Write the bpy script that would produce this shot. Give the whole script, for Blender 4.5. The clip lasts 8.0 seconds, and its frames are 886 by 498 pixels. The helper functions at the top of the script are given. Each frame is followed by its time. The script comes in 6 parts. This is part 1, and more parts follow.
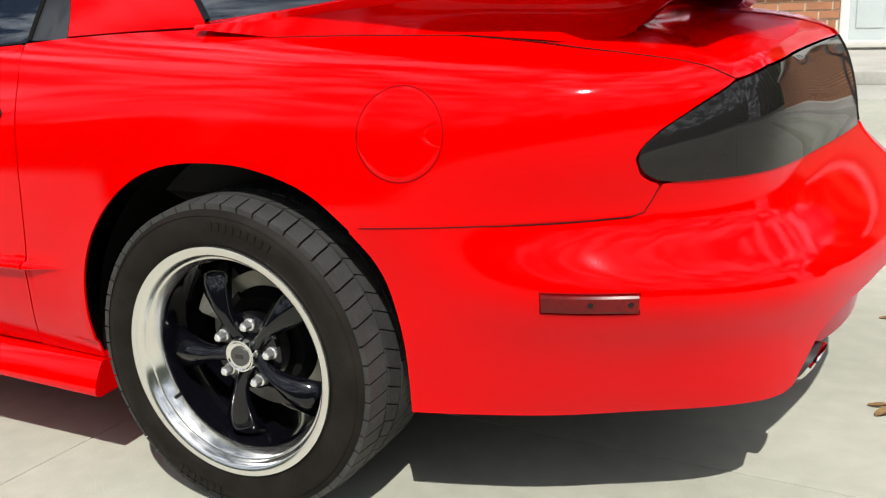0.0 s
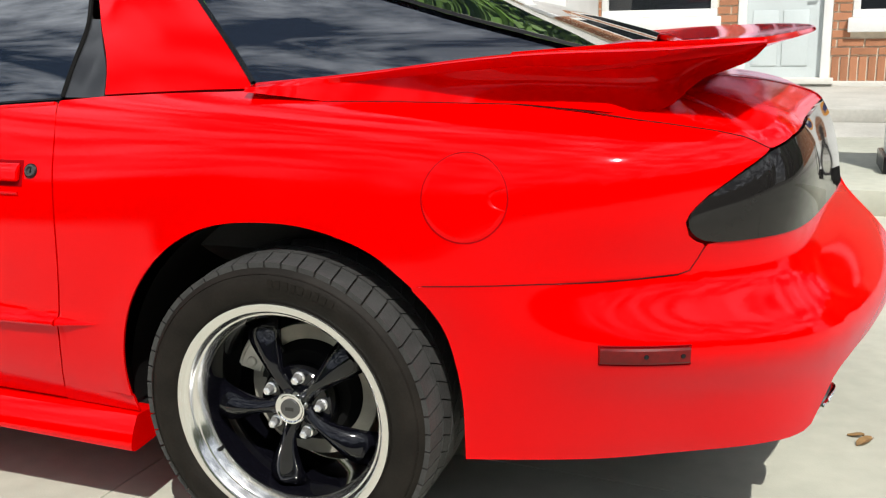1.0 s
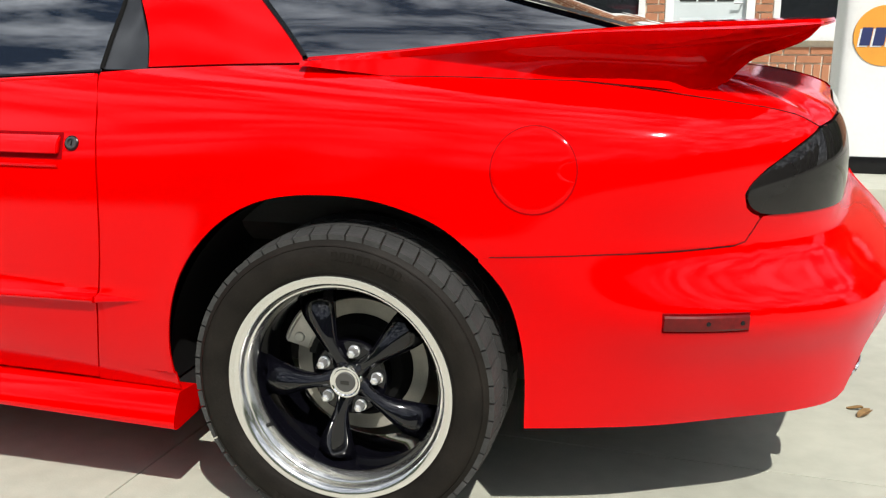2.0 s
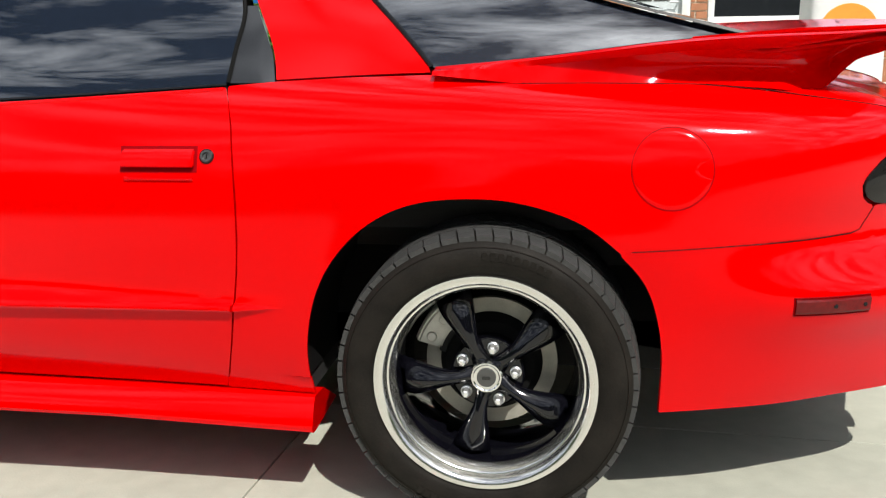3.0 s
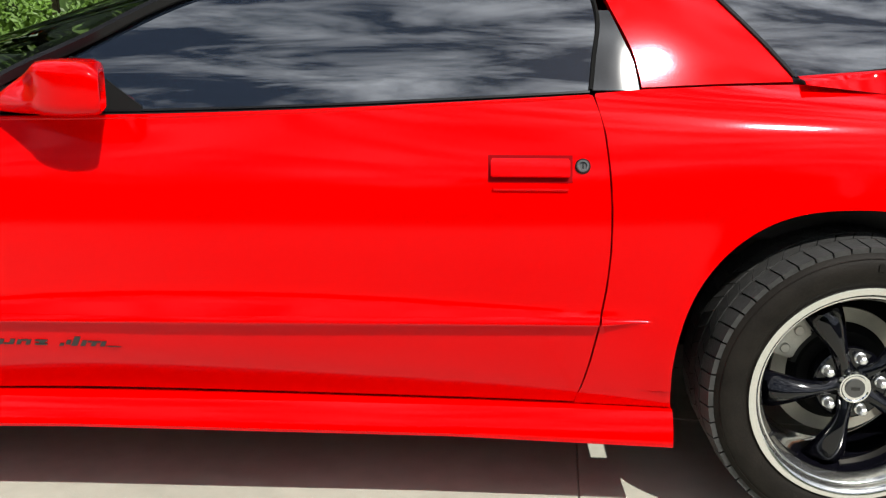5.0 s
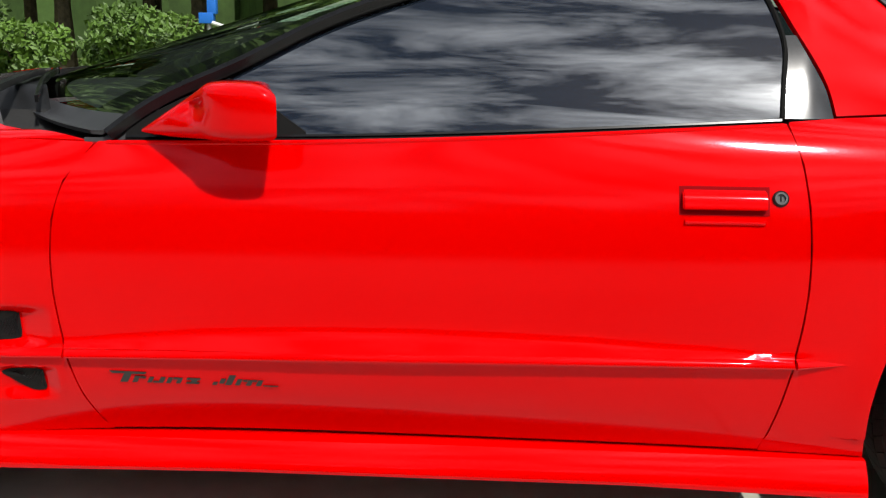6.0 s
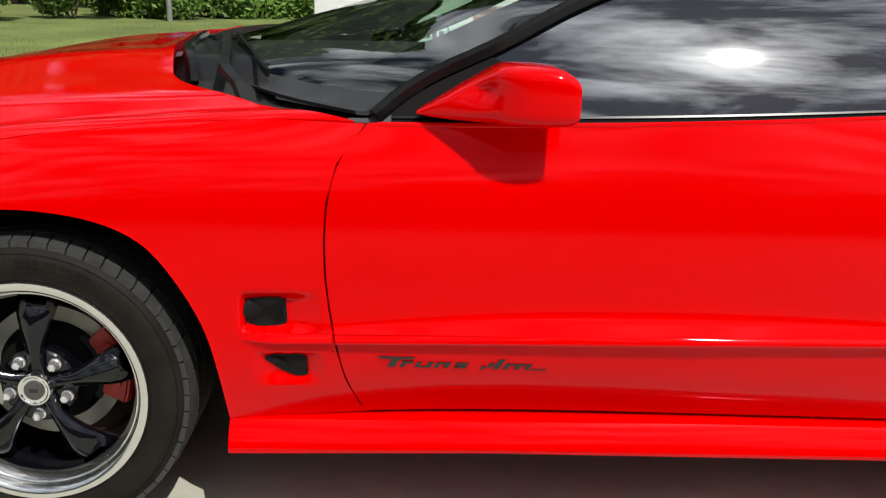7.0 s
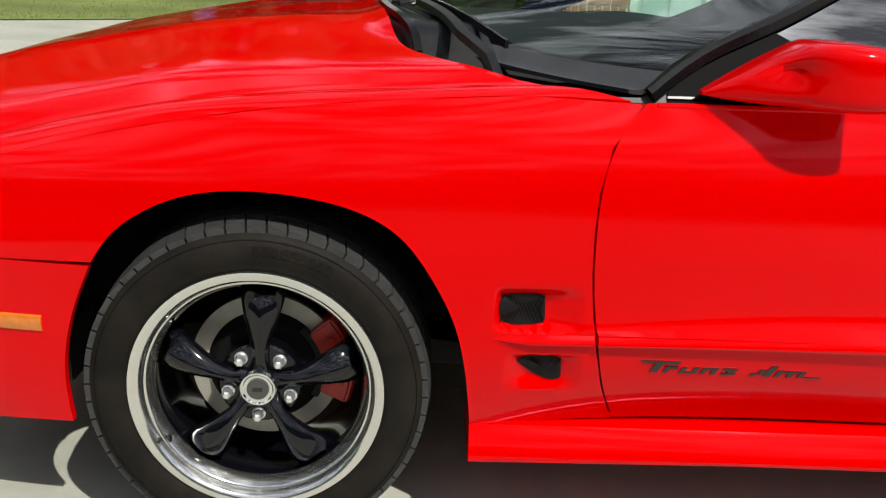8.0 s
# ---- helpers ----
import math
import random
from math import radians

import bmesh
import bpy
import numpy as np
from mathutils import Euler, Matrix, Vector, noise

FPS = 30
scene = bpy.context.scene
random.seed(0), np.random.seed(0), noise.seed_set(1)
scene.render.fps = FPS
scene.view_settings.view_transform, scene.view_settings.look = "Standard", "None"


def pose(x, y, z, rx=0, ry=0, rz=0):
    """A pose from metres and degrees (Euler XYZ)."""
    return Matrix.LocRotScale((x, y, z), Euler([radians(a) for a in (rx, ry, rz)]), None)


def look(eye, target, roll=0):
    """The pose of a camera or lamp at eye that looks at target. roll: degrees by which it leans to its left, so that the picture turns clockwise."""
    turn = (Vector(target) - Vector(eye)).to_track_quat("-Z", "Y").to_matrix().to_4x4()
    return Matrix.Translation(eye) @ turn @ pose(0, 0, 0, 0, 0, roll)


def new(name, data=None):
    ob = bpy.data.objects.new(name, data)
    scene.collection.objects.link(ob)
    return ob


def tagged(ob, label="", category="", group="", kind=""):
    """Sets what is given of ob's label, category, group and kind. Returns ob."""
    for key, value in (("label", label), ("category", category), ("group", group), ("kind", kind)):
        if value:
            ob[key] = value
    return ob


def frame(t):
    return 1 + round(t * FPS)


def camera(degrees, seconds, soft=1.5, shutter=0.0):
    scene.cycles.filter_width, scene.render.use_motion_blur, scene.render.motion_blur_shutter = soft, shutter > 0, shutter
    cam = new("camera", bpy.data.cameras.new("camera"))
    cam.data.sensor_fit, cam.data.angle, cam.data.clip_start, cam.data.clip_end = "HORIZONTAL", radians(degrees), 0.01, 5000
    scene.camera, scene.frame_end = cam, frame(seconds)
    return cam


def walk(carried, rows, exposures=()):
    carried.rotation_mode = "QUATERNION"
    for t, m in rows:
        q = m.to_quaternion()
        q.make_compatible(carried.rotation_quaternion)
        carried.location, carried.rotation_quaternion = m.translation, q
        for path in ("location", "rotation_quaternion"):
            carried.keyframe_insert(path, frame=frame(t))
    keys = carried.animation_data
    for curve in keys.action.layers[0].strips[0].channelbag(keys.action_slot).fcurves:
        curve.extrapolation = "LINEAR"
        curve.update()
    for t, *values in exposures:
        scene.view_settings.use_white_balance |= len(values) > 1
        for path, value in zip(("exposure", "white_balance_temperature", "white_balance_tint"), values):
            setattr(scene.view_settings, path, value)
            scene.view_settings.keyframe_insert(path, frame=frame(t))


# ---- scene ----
cam = camera(50.0, 8.0, soft=1.2)
PATH = [
    (0, (1.131, -1.382, 0.983), (0.275, 0.349, 0.462), -2.6),
    (0.5, (1.032, -1.43, 1.028), (0.282, 0.362, 0.552), -0.8),
    (1, (0.887, -1.568, 1.075), (0.237, 0.262, 0.596), -1.4),
    (1.2, (0.822, -1.611, 1.083), (0.2, 0.23, 0.611), -0.7),
    (2.3, (0.51, -1.719, 1.013), (0.147, 0.193, 0.551), 0.4),
    (2.5, (0.413, -1.751, 1.039), (0.118, 0.18, 0.609), 0.6),
    (3, (0.204, -1.863, 1.047), (-0.097, 0.058, 0.577), -1.0),
    (3.5, (0.0, -1.867, 1.014), (-0.337, 0.025, 0.46), -0.5),
    (4, (-0.211, -1.831, 1.099), (-0.487, 0.075, 0.56), -1.2),
    (4.5, (-0.476, -1.894, 1.029), (-0.566, 0.054, 0.582), -2.0),
    (5, (-0.785, -1.898, 1.076), (-0.865, 0.042, 0.594), 0.2),
    (5.2, (-0.837, -1.888, 1.031), (-0.969, 0.056, 0.582), 0.2),
    (6.3, (-1.328, -1.785, 1.093), (-1.35, 0.17, 0.675), 0.8),
    (6.5, (-1.467, -1.789, 1.128), (-1.425, 0.155, 0.66), 0.4),
    (7, (-1.801, -1.773, 1.13), (-1.752, 0.151, 0.584), 1.5),
    (7.5, (-2.076, -1.655, 1.1), (-2.086, 0.258, 0.518), -0.1),
    (8, (-2.296, -1.586, 1.104), (-2.231, 0.318, 0.497), 2.9),
]
walk(cam, [(t, look(eye, target, roll)) for t, eye, target, roll in PATH],
     exposures=[(0.0, -0.04), (2.5, 0.0), (5.0, 0.02), (6.4, -0.25), (8.0, -0.25)])

# ---- light ----
SUN = Vector((0.39, -0.665, 1.0)).normalized()
world = bpy.data.worlds.new("sky")
scene.world = world
world.use_nodes = True


def sky_nodes():
    nt = world.node_tree
    nt.nodes.clear()
    out = nt.nodes.new("ShaderNodeOutputWorld")
    bg = nt.nodes.new("ShaderNodeBackground")
    sky = nt.nodes.new("ShaderNodeTexSky")
    sky.sky_type, sky.sun_disc = "NISHITA", False
    sky.sun_elevation = math.asin(SUN.z)
    sky.sun_rotation = math.atan2(SUN.x, SUN.y)
    tc = nt.nodes.new("ShaderNodeTexCoord")
    sep = nt.nodes.new("ShaderNodeSeparateXYZ")
    nt.links.new(tc.outputs["Generated"], sep.inputs[0])
    # cloud layer: project the direction on a flat ceiling
    up = nt.nodes.new("ShaderNodeMath"); up.operation = "MAXIMUM"; up.inputs[1].default_value = 0.0
    nt.links.new(sep.outputs["Z"], up.inputs[0])
    ad = nt.nodes.new("ShaderNodeMath"); ad.operation = "ADD"; ad.inputs[1].default_value = 0.30
    nt.links.new(up.outputs[0], ad.inputs[0])
    dv = nt.nodes.new("ShaderNodeVectorMath"); dv.operation = "DIVIDE"
    cb = nt.nodes.new("ShaderNodeCombineXYZ")
    for k in range(3):
        nt.links.new(ad.outputs[0], cb.inputs[k])
    nt.links.new(tc.outputs["Generated"], dv.inputs[0])
    nt.links.new(cb.outputs[0], dv.inputs[1])
    sc = nt.nodes.new("ShaderNodeVectorMath"); sc.operation = "MULTIPLY"; sc.inputs[1].default_value = (1.0, 2.3, 0.0)
    nt.links.new(dv.outputs[0], sc.inputs[0])
    nz = nt.nodes.new("ShaderNodeTexNoise")
    nz.inputs["Scale"].default_value = 4.4
    nz.inputs["Detail"].default_value = 12
    nz.inputs["Roughness"].default_value = 0.62
    nz.inputs["Distortion"].default_value = 0.5
    nt.links.new(sc.outputs[0], nz.inputs["Vector"])
    # how near a direction is to the sun
    dt = nt.nodes.new("ShaderNodeVectorMath"); dt.operation = "DOT_PRODUCT"; dt.inputs[1].default_value = tuple(SUN)
    nt.links.new(tc.outputs["Generated"], dt.inputs[0])
    mp = nt.nodes.new("ShaderNodeMath"); mp.operation = "MAXIMUM"; mp.inputs[1].default_value = 0.0
    nt.links.new(dt.outputs["Value"], mp.inputs[0])
    # a loose bank of cloud drifts round the sun
    near = nt.nodes.new("ShaderNodeMath"); near.operation = "POWER"; near.inputs[1].default_value = 45
    nt.links.new(mp.outputs[0], near.inputs[0])
    bank = nt.nodes.new("ShaderNodeMath"); bank.operation = "MULTIPLY_ADD"; bank.inputs[1].default_value = 0.07
    nt.links.new(near.outputs[0], bank.inputs[0])
    nt.links.new(nz.outputs["Fac"], bank.inputs[2])
    rp = nt.nodes.new("ShaderNodeValToRGB")
    rp.color_ramp.elements[0].position, rp.color_ramp.elements[1].position = 0.46, 0.75
    nt.links.new(bank.outputs[0], rp.inputs[0])
    mx = nt.nodes.new("ShaderNodeMix"); mx.data_type = "RGBA"
    nt.links.new(rp.outputs["Color"], mx.inputs["Factor"])
    nt.links.new(sky.outputs[0], mx.inputs["A"])
    mx.inputs["B"].default_value = (72.0, 76.0, 80.0, 1)

    def glow(sharp, colour, below, by_cloud):
        """Light scattered round the sun; the clouds there shine brightest."""
        pw = nt.nodes.new("ShaderNodeMath"); pw.operation = "POWER"; pw.inputs[1].default_value = sharp
        nt.links.new(mp.outputs[0], pw.inputs[0])
        fac = pw
        if by_cloud:
            fac = nt.nodes.new("ShaderNodeMath"); fac.operation = "MULTIPLY"
            nt.links.new(pw.outputs[0], fac.inputs[0])
            nt.links.new(rp.outputs["Color"], fac.inputs[1])
        hz = nt.nodes.new("ShaderNodeMix"); hz.data_type = "RGBA"; hz.blend_type = "ADD"
        hz.inputs["B"].default_value = (*colour, 1)
        hz.clamp_result = False
        nt.links.new(fac.outputs[0], hz.inputs["Factor"])
        nt.links.new(below.outputs["Result"], hz.inputs["A"])
        return hz
    hz = glow(7000, (900, 885, 855), mx, False)
    hz = glow(120, (80, 79, 76), hz, True)
    hz = glow(900, (150, 147, 142), hz, True)
    hz = glow(14, (32, 32, 33), hz, True)
    nt.links.new(hz.outputs["Result"], bg.inputs["Color"])
    bg.inputs["Strength"].default_value = 0.037
    nt.links.new(bg.outputs[0], out.inputs[0])


sky_nodes()
sun = new("sun", bpy.data.lights.new("sun", "SUN"))
sun.data.energy, sun.data.angle, sun.data.color = 5.0, radians(0.53), (1.0, 0.96, 0.89)
sun.matrix_world = look(SUN * 60, (0, 0, 0))


# ---- materials ----
def material(name, base, rough=0.5, metal=0.0, coat=0.0, coat_rough=0.03, spec=0.5, transmission=0.0, ior=1.5,
             vary=0.0, scale=8.0, bump=0.0, bump_scale=60.0, second=None, rough_vary=0.0, by_object=0.0):
    m = bpy.data.materials.new(name)
    m.use_nodes = True
    nt = m.node_tree
    b = nt.nodes["Principled BSDF"]
    b.inputs["Base Color"].default_value = (*base, 1)
    b.inputs["Roughness"].default_value = rough
    b.inputs["Metallic"].default_value = metal
    b.inputs["Coat Weight"].default_value = coat
    b.inputs["Coat Roughness"].default_value = coat_rough
    b.inputs["Specular IOR Level"].default_value = spec
    b.inputs["Transmission Weight"].default_value = transmission
    b.inputs["IOR"].default_value = ior
    tc = nt.nodes.new("ShaderNodeTexCoord")
    if vary:
        big = nt.nodes.new("ShaderNodeTexNoise"); big.inputs["Scale"].default_value = scale; big.inputs["Detail"].default_value = 8
        fine = nt.nodes.new("ShaderNodeTexNoise"); fine.inputs["Scale"].default_value = scale * 14; fine.inputs["Detail"].default_value = 4
        for n in (big, fine):
            nt.links.new(tc.outputs["Object"], n.inputs["Vector"])
        add = nt.nodes.new("ShaderNodeMath"); add.operation = "MULTIPLY_ADD"
        add.inputs[1].default_value = 0.45
        nt.links.new(fine.outputs["Fac"], add.inputs[0])
        nt.links.new(big.outputs["Fac"], add.inputs[2])
        last = add
        if by_object:
            oi = nt.nodes.new("ShaderNodeObjectInfo")
            a2 = nt.nodes.new("ShaderNodeMath"); a2.operation = "MULTIPLY_ADD"; a2.inputs[1].default_value = by_object
            nt.links.new(oi.outputs["Random"], a2.inputs[0])
            nt.links.new(add.outputs[0], a2.inputs[2])
            last = a2
        rp = nt.nodes.new("ShaderNodeValToRGB")
        lo = second or tuple(c * (1 - vary) for c in base)
        hi = tuple(min(1, c * (1 + vary)) for c in base)
        rp.color_ramp.elements[0].color, rp.color_ramp.elements[1].color = (*lo, 1), (*hi, 1)
        rp.color_ramp.elements[0].position, rp.color_ramp.elements[1].position = 0.45, 1.0 + by_object * 0.6
        nt.links.new(last.outputs[0], rp.inputs[0])
        nt.links.new(rp.outputs["Color"], b.inputs["Base Color"])
        if rough_vary:
            mr = nt.nodes.new("ShaderNodeMapRange")
            mr.inputs["To Min"].default_value, mr.inputs["To Max"].default_value = rough - rough_vary, rough + rough_vary
            nt.links.new(big.outputs["Fac"], mr.inputs["Value"])
            nt.links.new(mr.outputs["Result"], b.inputs["Roughness"])
    if bump:
        n = nt.nodes.new("ShaderNodeTexNoise"); n.inputs["Scale"].default_value = bump_scale; n.inputs["Detail"].default_value = 6
        bp = nt.nodes.new("ShaderNodeBump"); bp.inputs["Strength"].default_value = bump; bp.inputs["Distance"].default_value = 0.01
        nt.links.new(tc.outputs["Object"], n.inputs["Vector"])
        nt.links.new(n.outputs["Fac"], bp.inputs["Height"])
        nt.links.new(bp.outputs["Normal"], b.inputs["Normal"])
    return m




def paint(name, base, gloss, graze, rough, ior):
    """Solid car paint: a coloured body under a mirror gloss, tinted head-on and paler towards grazing."""
    m = bpy.data.materials.new(name)
    m.use_nodes = True
    nt = m.node_tree
    nt.nodes.clear()
    out, mix = nt.nodes.new("ShaderNodeOutputMaterial"), nt.nodes.new("ShaderNodeMixShader")
    body, lac, fr = nt.nodes.new("ShaderNodeBsdfDiffuse"), nt.nodes.new("ShaderNodeBsdfGlossy"), nt.nodes.new("ShaderNodeFresnel")
    tc, nz, rp = nt.nodes.new("ShaderNodeTexCoord"), nt.nodes.new("ShaderNodeTexNoise"), nt.nodes.new("ShaderNodeValToRGB")
    nz.inputs["Scale"].default_value, nz.inputs["Detail"].default_value = 1.6, 7
    rp.color_ramp.elements[0].color, rp.color_ramp.elements[1].color = (*[c * .95 for c in base], 1), (*[c * 1.05 for c in base], 1)
    nt.links.new(tc.outputs["Object"], nz.inputs["Vector"])
    nt.links.new(nz.outputs["Fac"], rp.inputs[0])
    nt.links.new(rp.outputs["Color"], body.inputs["Color"])
    # slight orange peel in the lacquer
    peel, bp = nt.nodes.new("ShaderNodeTexNoise"), nt.nodes.new("ShaderNodeBump")
    peel.inputs["Scale"].default_value, peel.inputs["Detail"].default_value = 260, 2
    bp.inputs["Strength"].default_value, bp.inputs["Distance"].default_value = 0.012, 0.01
    nt.links.new(tc.outputs["Object"], peel.inputs["Vector"])
    nt.links.new(peel.outputs["Fac"], bp.inputs["Height"])
    nt.links.new(bp.outputs["Normal"], lac.inputs["Normal"])
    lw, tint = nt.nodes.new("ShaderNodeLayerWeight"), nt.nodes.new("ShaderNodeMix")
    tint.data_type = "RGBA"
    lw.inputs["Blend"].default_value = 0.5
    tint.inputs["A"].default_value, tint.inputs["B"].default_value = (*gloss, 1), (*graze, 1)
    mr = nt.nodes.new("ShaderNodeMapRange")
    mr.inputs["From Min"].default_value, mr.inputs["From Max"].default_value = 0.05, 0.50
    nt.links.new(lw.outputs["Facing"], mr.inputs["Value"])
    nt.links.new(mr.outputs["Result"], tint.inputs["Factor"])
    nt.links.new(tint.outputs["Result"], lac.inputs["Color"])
    lac.inputs["Roughness"].default_value = rough
    fr.inputs["IOR"].default_value = ior
    nt.links.new(fr.outputs[0], mix.inputs[0])
    nt.links.new(body.outputs[0], mix.inputs[1])
    nt.links.new(lac.outputs[0], mix.inputs[2])
    nt.links.new(mix.outputs[0], out.inputs[0])
    return m


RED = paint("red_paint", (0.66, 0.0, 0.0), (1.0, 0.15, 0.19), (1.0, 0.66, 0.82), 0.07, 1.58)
# near-black for seals, and for shade drawn along panel gaps
BLACKGAP = material("black_seal", (0.005, 0.005, 0.005), 0.8, spec=0.15)
UNDER = material("underbody_black", (0.012, 0.012, 0.012), 0.85, vary=0.4, scale=9)
TRIM = material("black_trim", (0.008, 0.008, 0.009), 0.24, spec=0.25, vary=0.25, scale=20)
PLASTIC = material("grey_black_plastic", (0.034, 0.035, 0.038), 0.45, vary=0.4, scale=9, bump=0.02, bump_scale=500)
COWL = material("weathered_black_plastic", (0.009, 0.0095, 0.0105), 0.38, spec=0.3, vary=0.5, scale=14, bump=0.03, bump_scale=300)
APPLIQUE = material("glossy_grey_applique", (0.030, 0.032, 0.036), 0.10, spec=0.6, vary=0.12, scale=15)
GLASS = material("tinted_glass", (0.008, 0.012, 0.020), 0.0, spec=0.9, ior=1.52, coat=1.0, coat_rough=0.0)
GLASS.node_tree.nodes["Principled BSDF"].inputs["Coat IOR"].default_value = 1.62


def thin_glass(name, tint, ior):
    """Clear thin pane: tinted see-through with a mirror gloss that grows towards grazing."""
    m = bpy.data.materials.new(name)
    m.use_nodes = True
    nt = m.node_tree
    nt.nodes.clear()
    out, mix = nt.nodes.new("ShaderNodeOutputMaterial"), nt.nodes.new("ShaderNodeMixShader")
    tr, gl_, fr = nt.nodes.new("ShaderNodeBsdfTransparent"), nt.nodes.new("ShaderNodeBsdfGlossy"), nt.nodes.new("ShaderNodeFresnel")
    tr.inputs["Color"].default_value = (*tint, 1)
    gl_.inputs["Roughness"].default_value = 0.0
    fr.inputs["IOR"].default_value = ior
    nt.links.new(fr.outputs[0], mix.inputs[0])
    nt.links.new(tr.outputs[0], mix.inputs[1])
    nt.links.new(gl_.outputs[0], mix.inputs[2])
    nt.links.new(mix.outputs[0], out.inputs[0])
    return m


SCREEN = thin_glass("windscreen_glass", (0.74, 0.93, 0.83), 1.80)
LAMP = material("smoked_lamp_lens", (0.012, 0.011, 0.011), 0.03, spec=0.33, vary=0.2, scale=5)
MARKER = material("dark_red_reflector", (0.13, 0.003, 0.004), 0.2, spec=0.3, vary=0.25, scale=90)
AMBER = material("amber_lens", (0.62, 0.17, 0.015), 0.25, coat=1.0, vary=0.15, scale=80)
POLISHED = material("polished_aluminium", (0.80, 0.795, 0.77), 0.17, metal=0.97)
CHROME = material("chrome", (0.84, 0.84, 0.83), 0.08, metal=1.0)
NUT = material("chrome_nut", (0.88, 0.88, 0.87), 0.28, metal=0.85)
GLOSSBLACK = material("gloss_black_spoke", (0.003, 0.003, 0.005), 0.06, coat=0.0, spec=0.5)
RUBBER = material("tyre_rubber", (0.013, 0.011, 0.009), 0.6, vary=0.35, scale=16, bump=0.12, bump_scale=180, second=(0.007, 0.006, 0.005), spec=0.12)
TREAD = material("worn_tread_rubber", (0.034, 0.034, 0.033), 0.7, vary=0.35, scale=22, bump=0.25, bump_scale=140)
DISC = material("brake_disc_iron", (0.40, 0.385, 0.33), 0.45, metal=0.3, vary=0.2, scale=25)
CALIPER = material("cast_caliper", (0.55, 0.54, 0.50), 0.45, metal=0.3, vary=0.25, scale=30)
REDCAL = material("red_caliper", (0.42, 0.02, 0.015), 0.4, vary=0.2, scale=30)
BADGE = material("black_badge", (0.008, 0.008, 0.008), 0.3, coat=0.5)
MESH = material("vent_mesh", (0.006, 0.006, 0.006), 0.7, spec=0.2)
GREYCAP = material("grey_cap_centre", (0.10, 0.10, 0.10), 0.35, metal=0.6)
# body red darkened to paint shade in grooves and recesses; also the gasket
RINGRED = material("dark_red_groove", (0.25, 0.0, 0.002), 0.6, spec=0.05)
CABIN = material("cabin_dark_trim", (0.02, 0.02, 0.022), 0.8, vary=0.3, scale=10)
CONCRETE = material("concrete", (0.395, 0.40, 0.335), 0.85, vary=0.2, scale=1.1, bump=0.12, bump_scale=160, by_object=0.12)
CONCRETE2 = material("kerb_concrete", (0.44, 0.43, 0.39), 0.88, vary=0.2, scale=2.0, bump=0.2, bump_scale=120)
JOINT = material("joint_dirt", (0.17, 0.165, 0.14), 0.95, vary=0.4, scale=20)
GRASSM = material("lawn", (0.15, 0.185, 0.05), 0.9, vary=0.4, scale=0.6, bump=0.6, bump_scale=40)
BLADE = material("grass_blade", (0.17, 0.23, 0.05), 0.7, vary=0.4, scale=0.5)
LEAF = material("leaf", (0.075, 0.145, 0.02), 0.55, vary=0.6, scale=0.9)
LEAF2 = material("shrub_leaf", (0.085, 0.165, 0.018), 0.55, vary=0.55, scale=1.2)
BARK = material("bark", (0.10, 0.075, 0.052), 0.9, vary=0.5, scale=6, bump=0.8, bump_scale=25)
BRICK = material("brick", (0.33, 0.145, 0.075), 0.85, vary=0.3, scale=5, bump=0.2, bump_scale=90, by_object=0.5)
MORTAR = material("mortar", (0.74, 0.66, 0.53), 0.95, vary=0.15, scale=12)
WHITE = material("white_paint", (0.76, 0.77, 0.76), 0.45, vary=0.06, scale=3)
STONE = material("pale_render", (0.62, 0.61, 0.57), 0.8, vary=0.1, scale=3, bump=0.1, bump_scale=80)
DOORP = material("pale_blue_grey_door", (0.56, 0.62, 0.63), 0.4, vary=0.05, scale=3)
DARKWIN = material("dark_window_pane", (0.015, 0.017, 0.02), 0.04, spec=0.8)
ORANGE = material("orange_disc", (0.75, 0.32, 0.04), 0.5, vary=0.1, scale=8)
NAVY = material("navy_print", (0.02, 0.03, 0.12), 0.5)
HOSE = material("black_hose", (0.012, 0.012, 0.012), 0.5)
BLUE = material("blue_box", (0.015, 0.16, 0.62), 0.5, vary=0.1, scale=10)
STEEL = material("galvanised_steel", (0.42, 0.43, 0.44), 0.45, metal=0.7, vary=0.15, scale=12)
DRYLEAF = material("dry_leaf", (0.22, 0.13, 0.05), 0.9, vary=0.4, scale=60)
PAPER = material("pale_card", (0.62, 0.72, 0.68), 0.7, vary=0.05, scale=10)
INK = material("dark_print", (0.03, 0.03, 0.03), 0.7)
REDPRINT = material("red_print", (0.5, 0.05, 0.03), 0.7)
HORIZON = material("far_woods", (0.05, 0.095, 0.022), 1.0, vary=0.6, scale=0.15)


# ---- mesh helpers ----
def empty(name, x=0, y=0, z=0):
    ob = new(name)
    ob.location = (x, y, z)
    return ob


def part(name, bm, mat, parent=None, label="", smooth=True):
    """Links a bmesh as one mesh object, in world coordinates, under parent."""
    me = bpy.data.meshes.new(name)
    bm.to_mesh(me)
    bm.free()
    me.materials.append(mat)
    if smooth:
        me.polygons.foreach_set("use_smooth", [True] * len(me.polygons))
        me.set_sharp_from_angle(angle=radians(32))
    ob = new(name, me)
    if parent is not None:
        ob.parent = parent
        top, off = parent, Vector((0, 0, 0))
        while top is not None:
            off += Vector(top.location)
            top = top.parent
        ob.location = -off
    if label:
        ob["label"] = label
    return ob


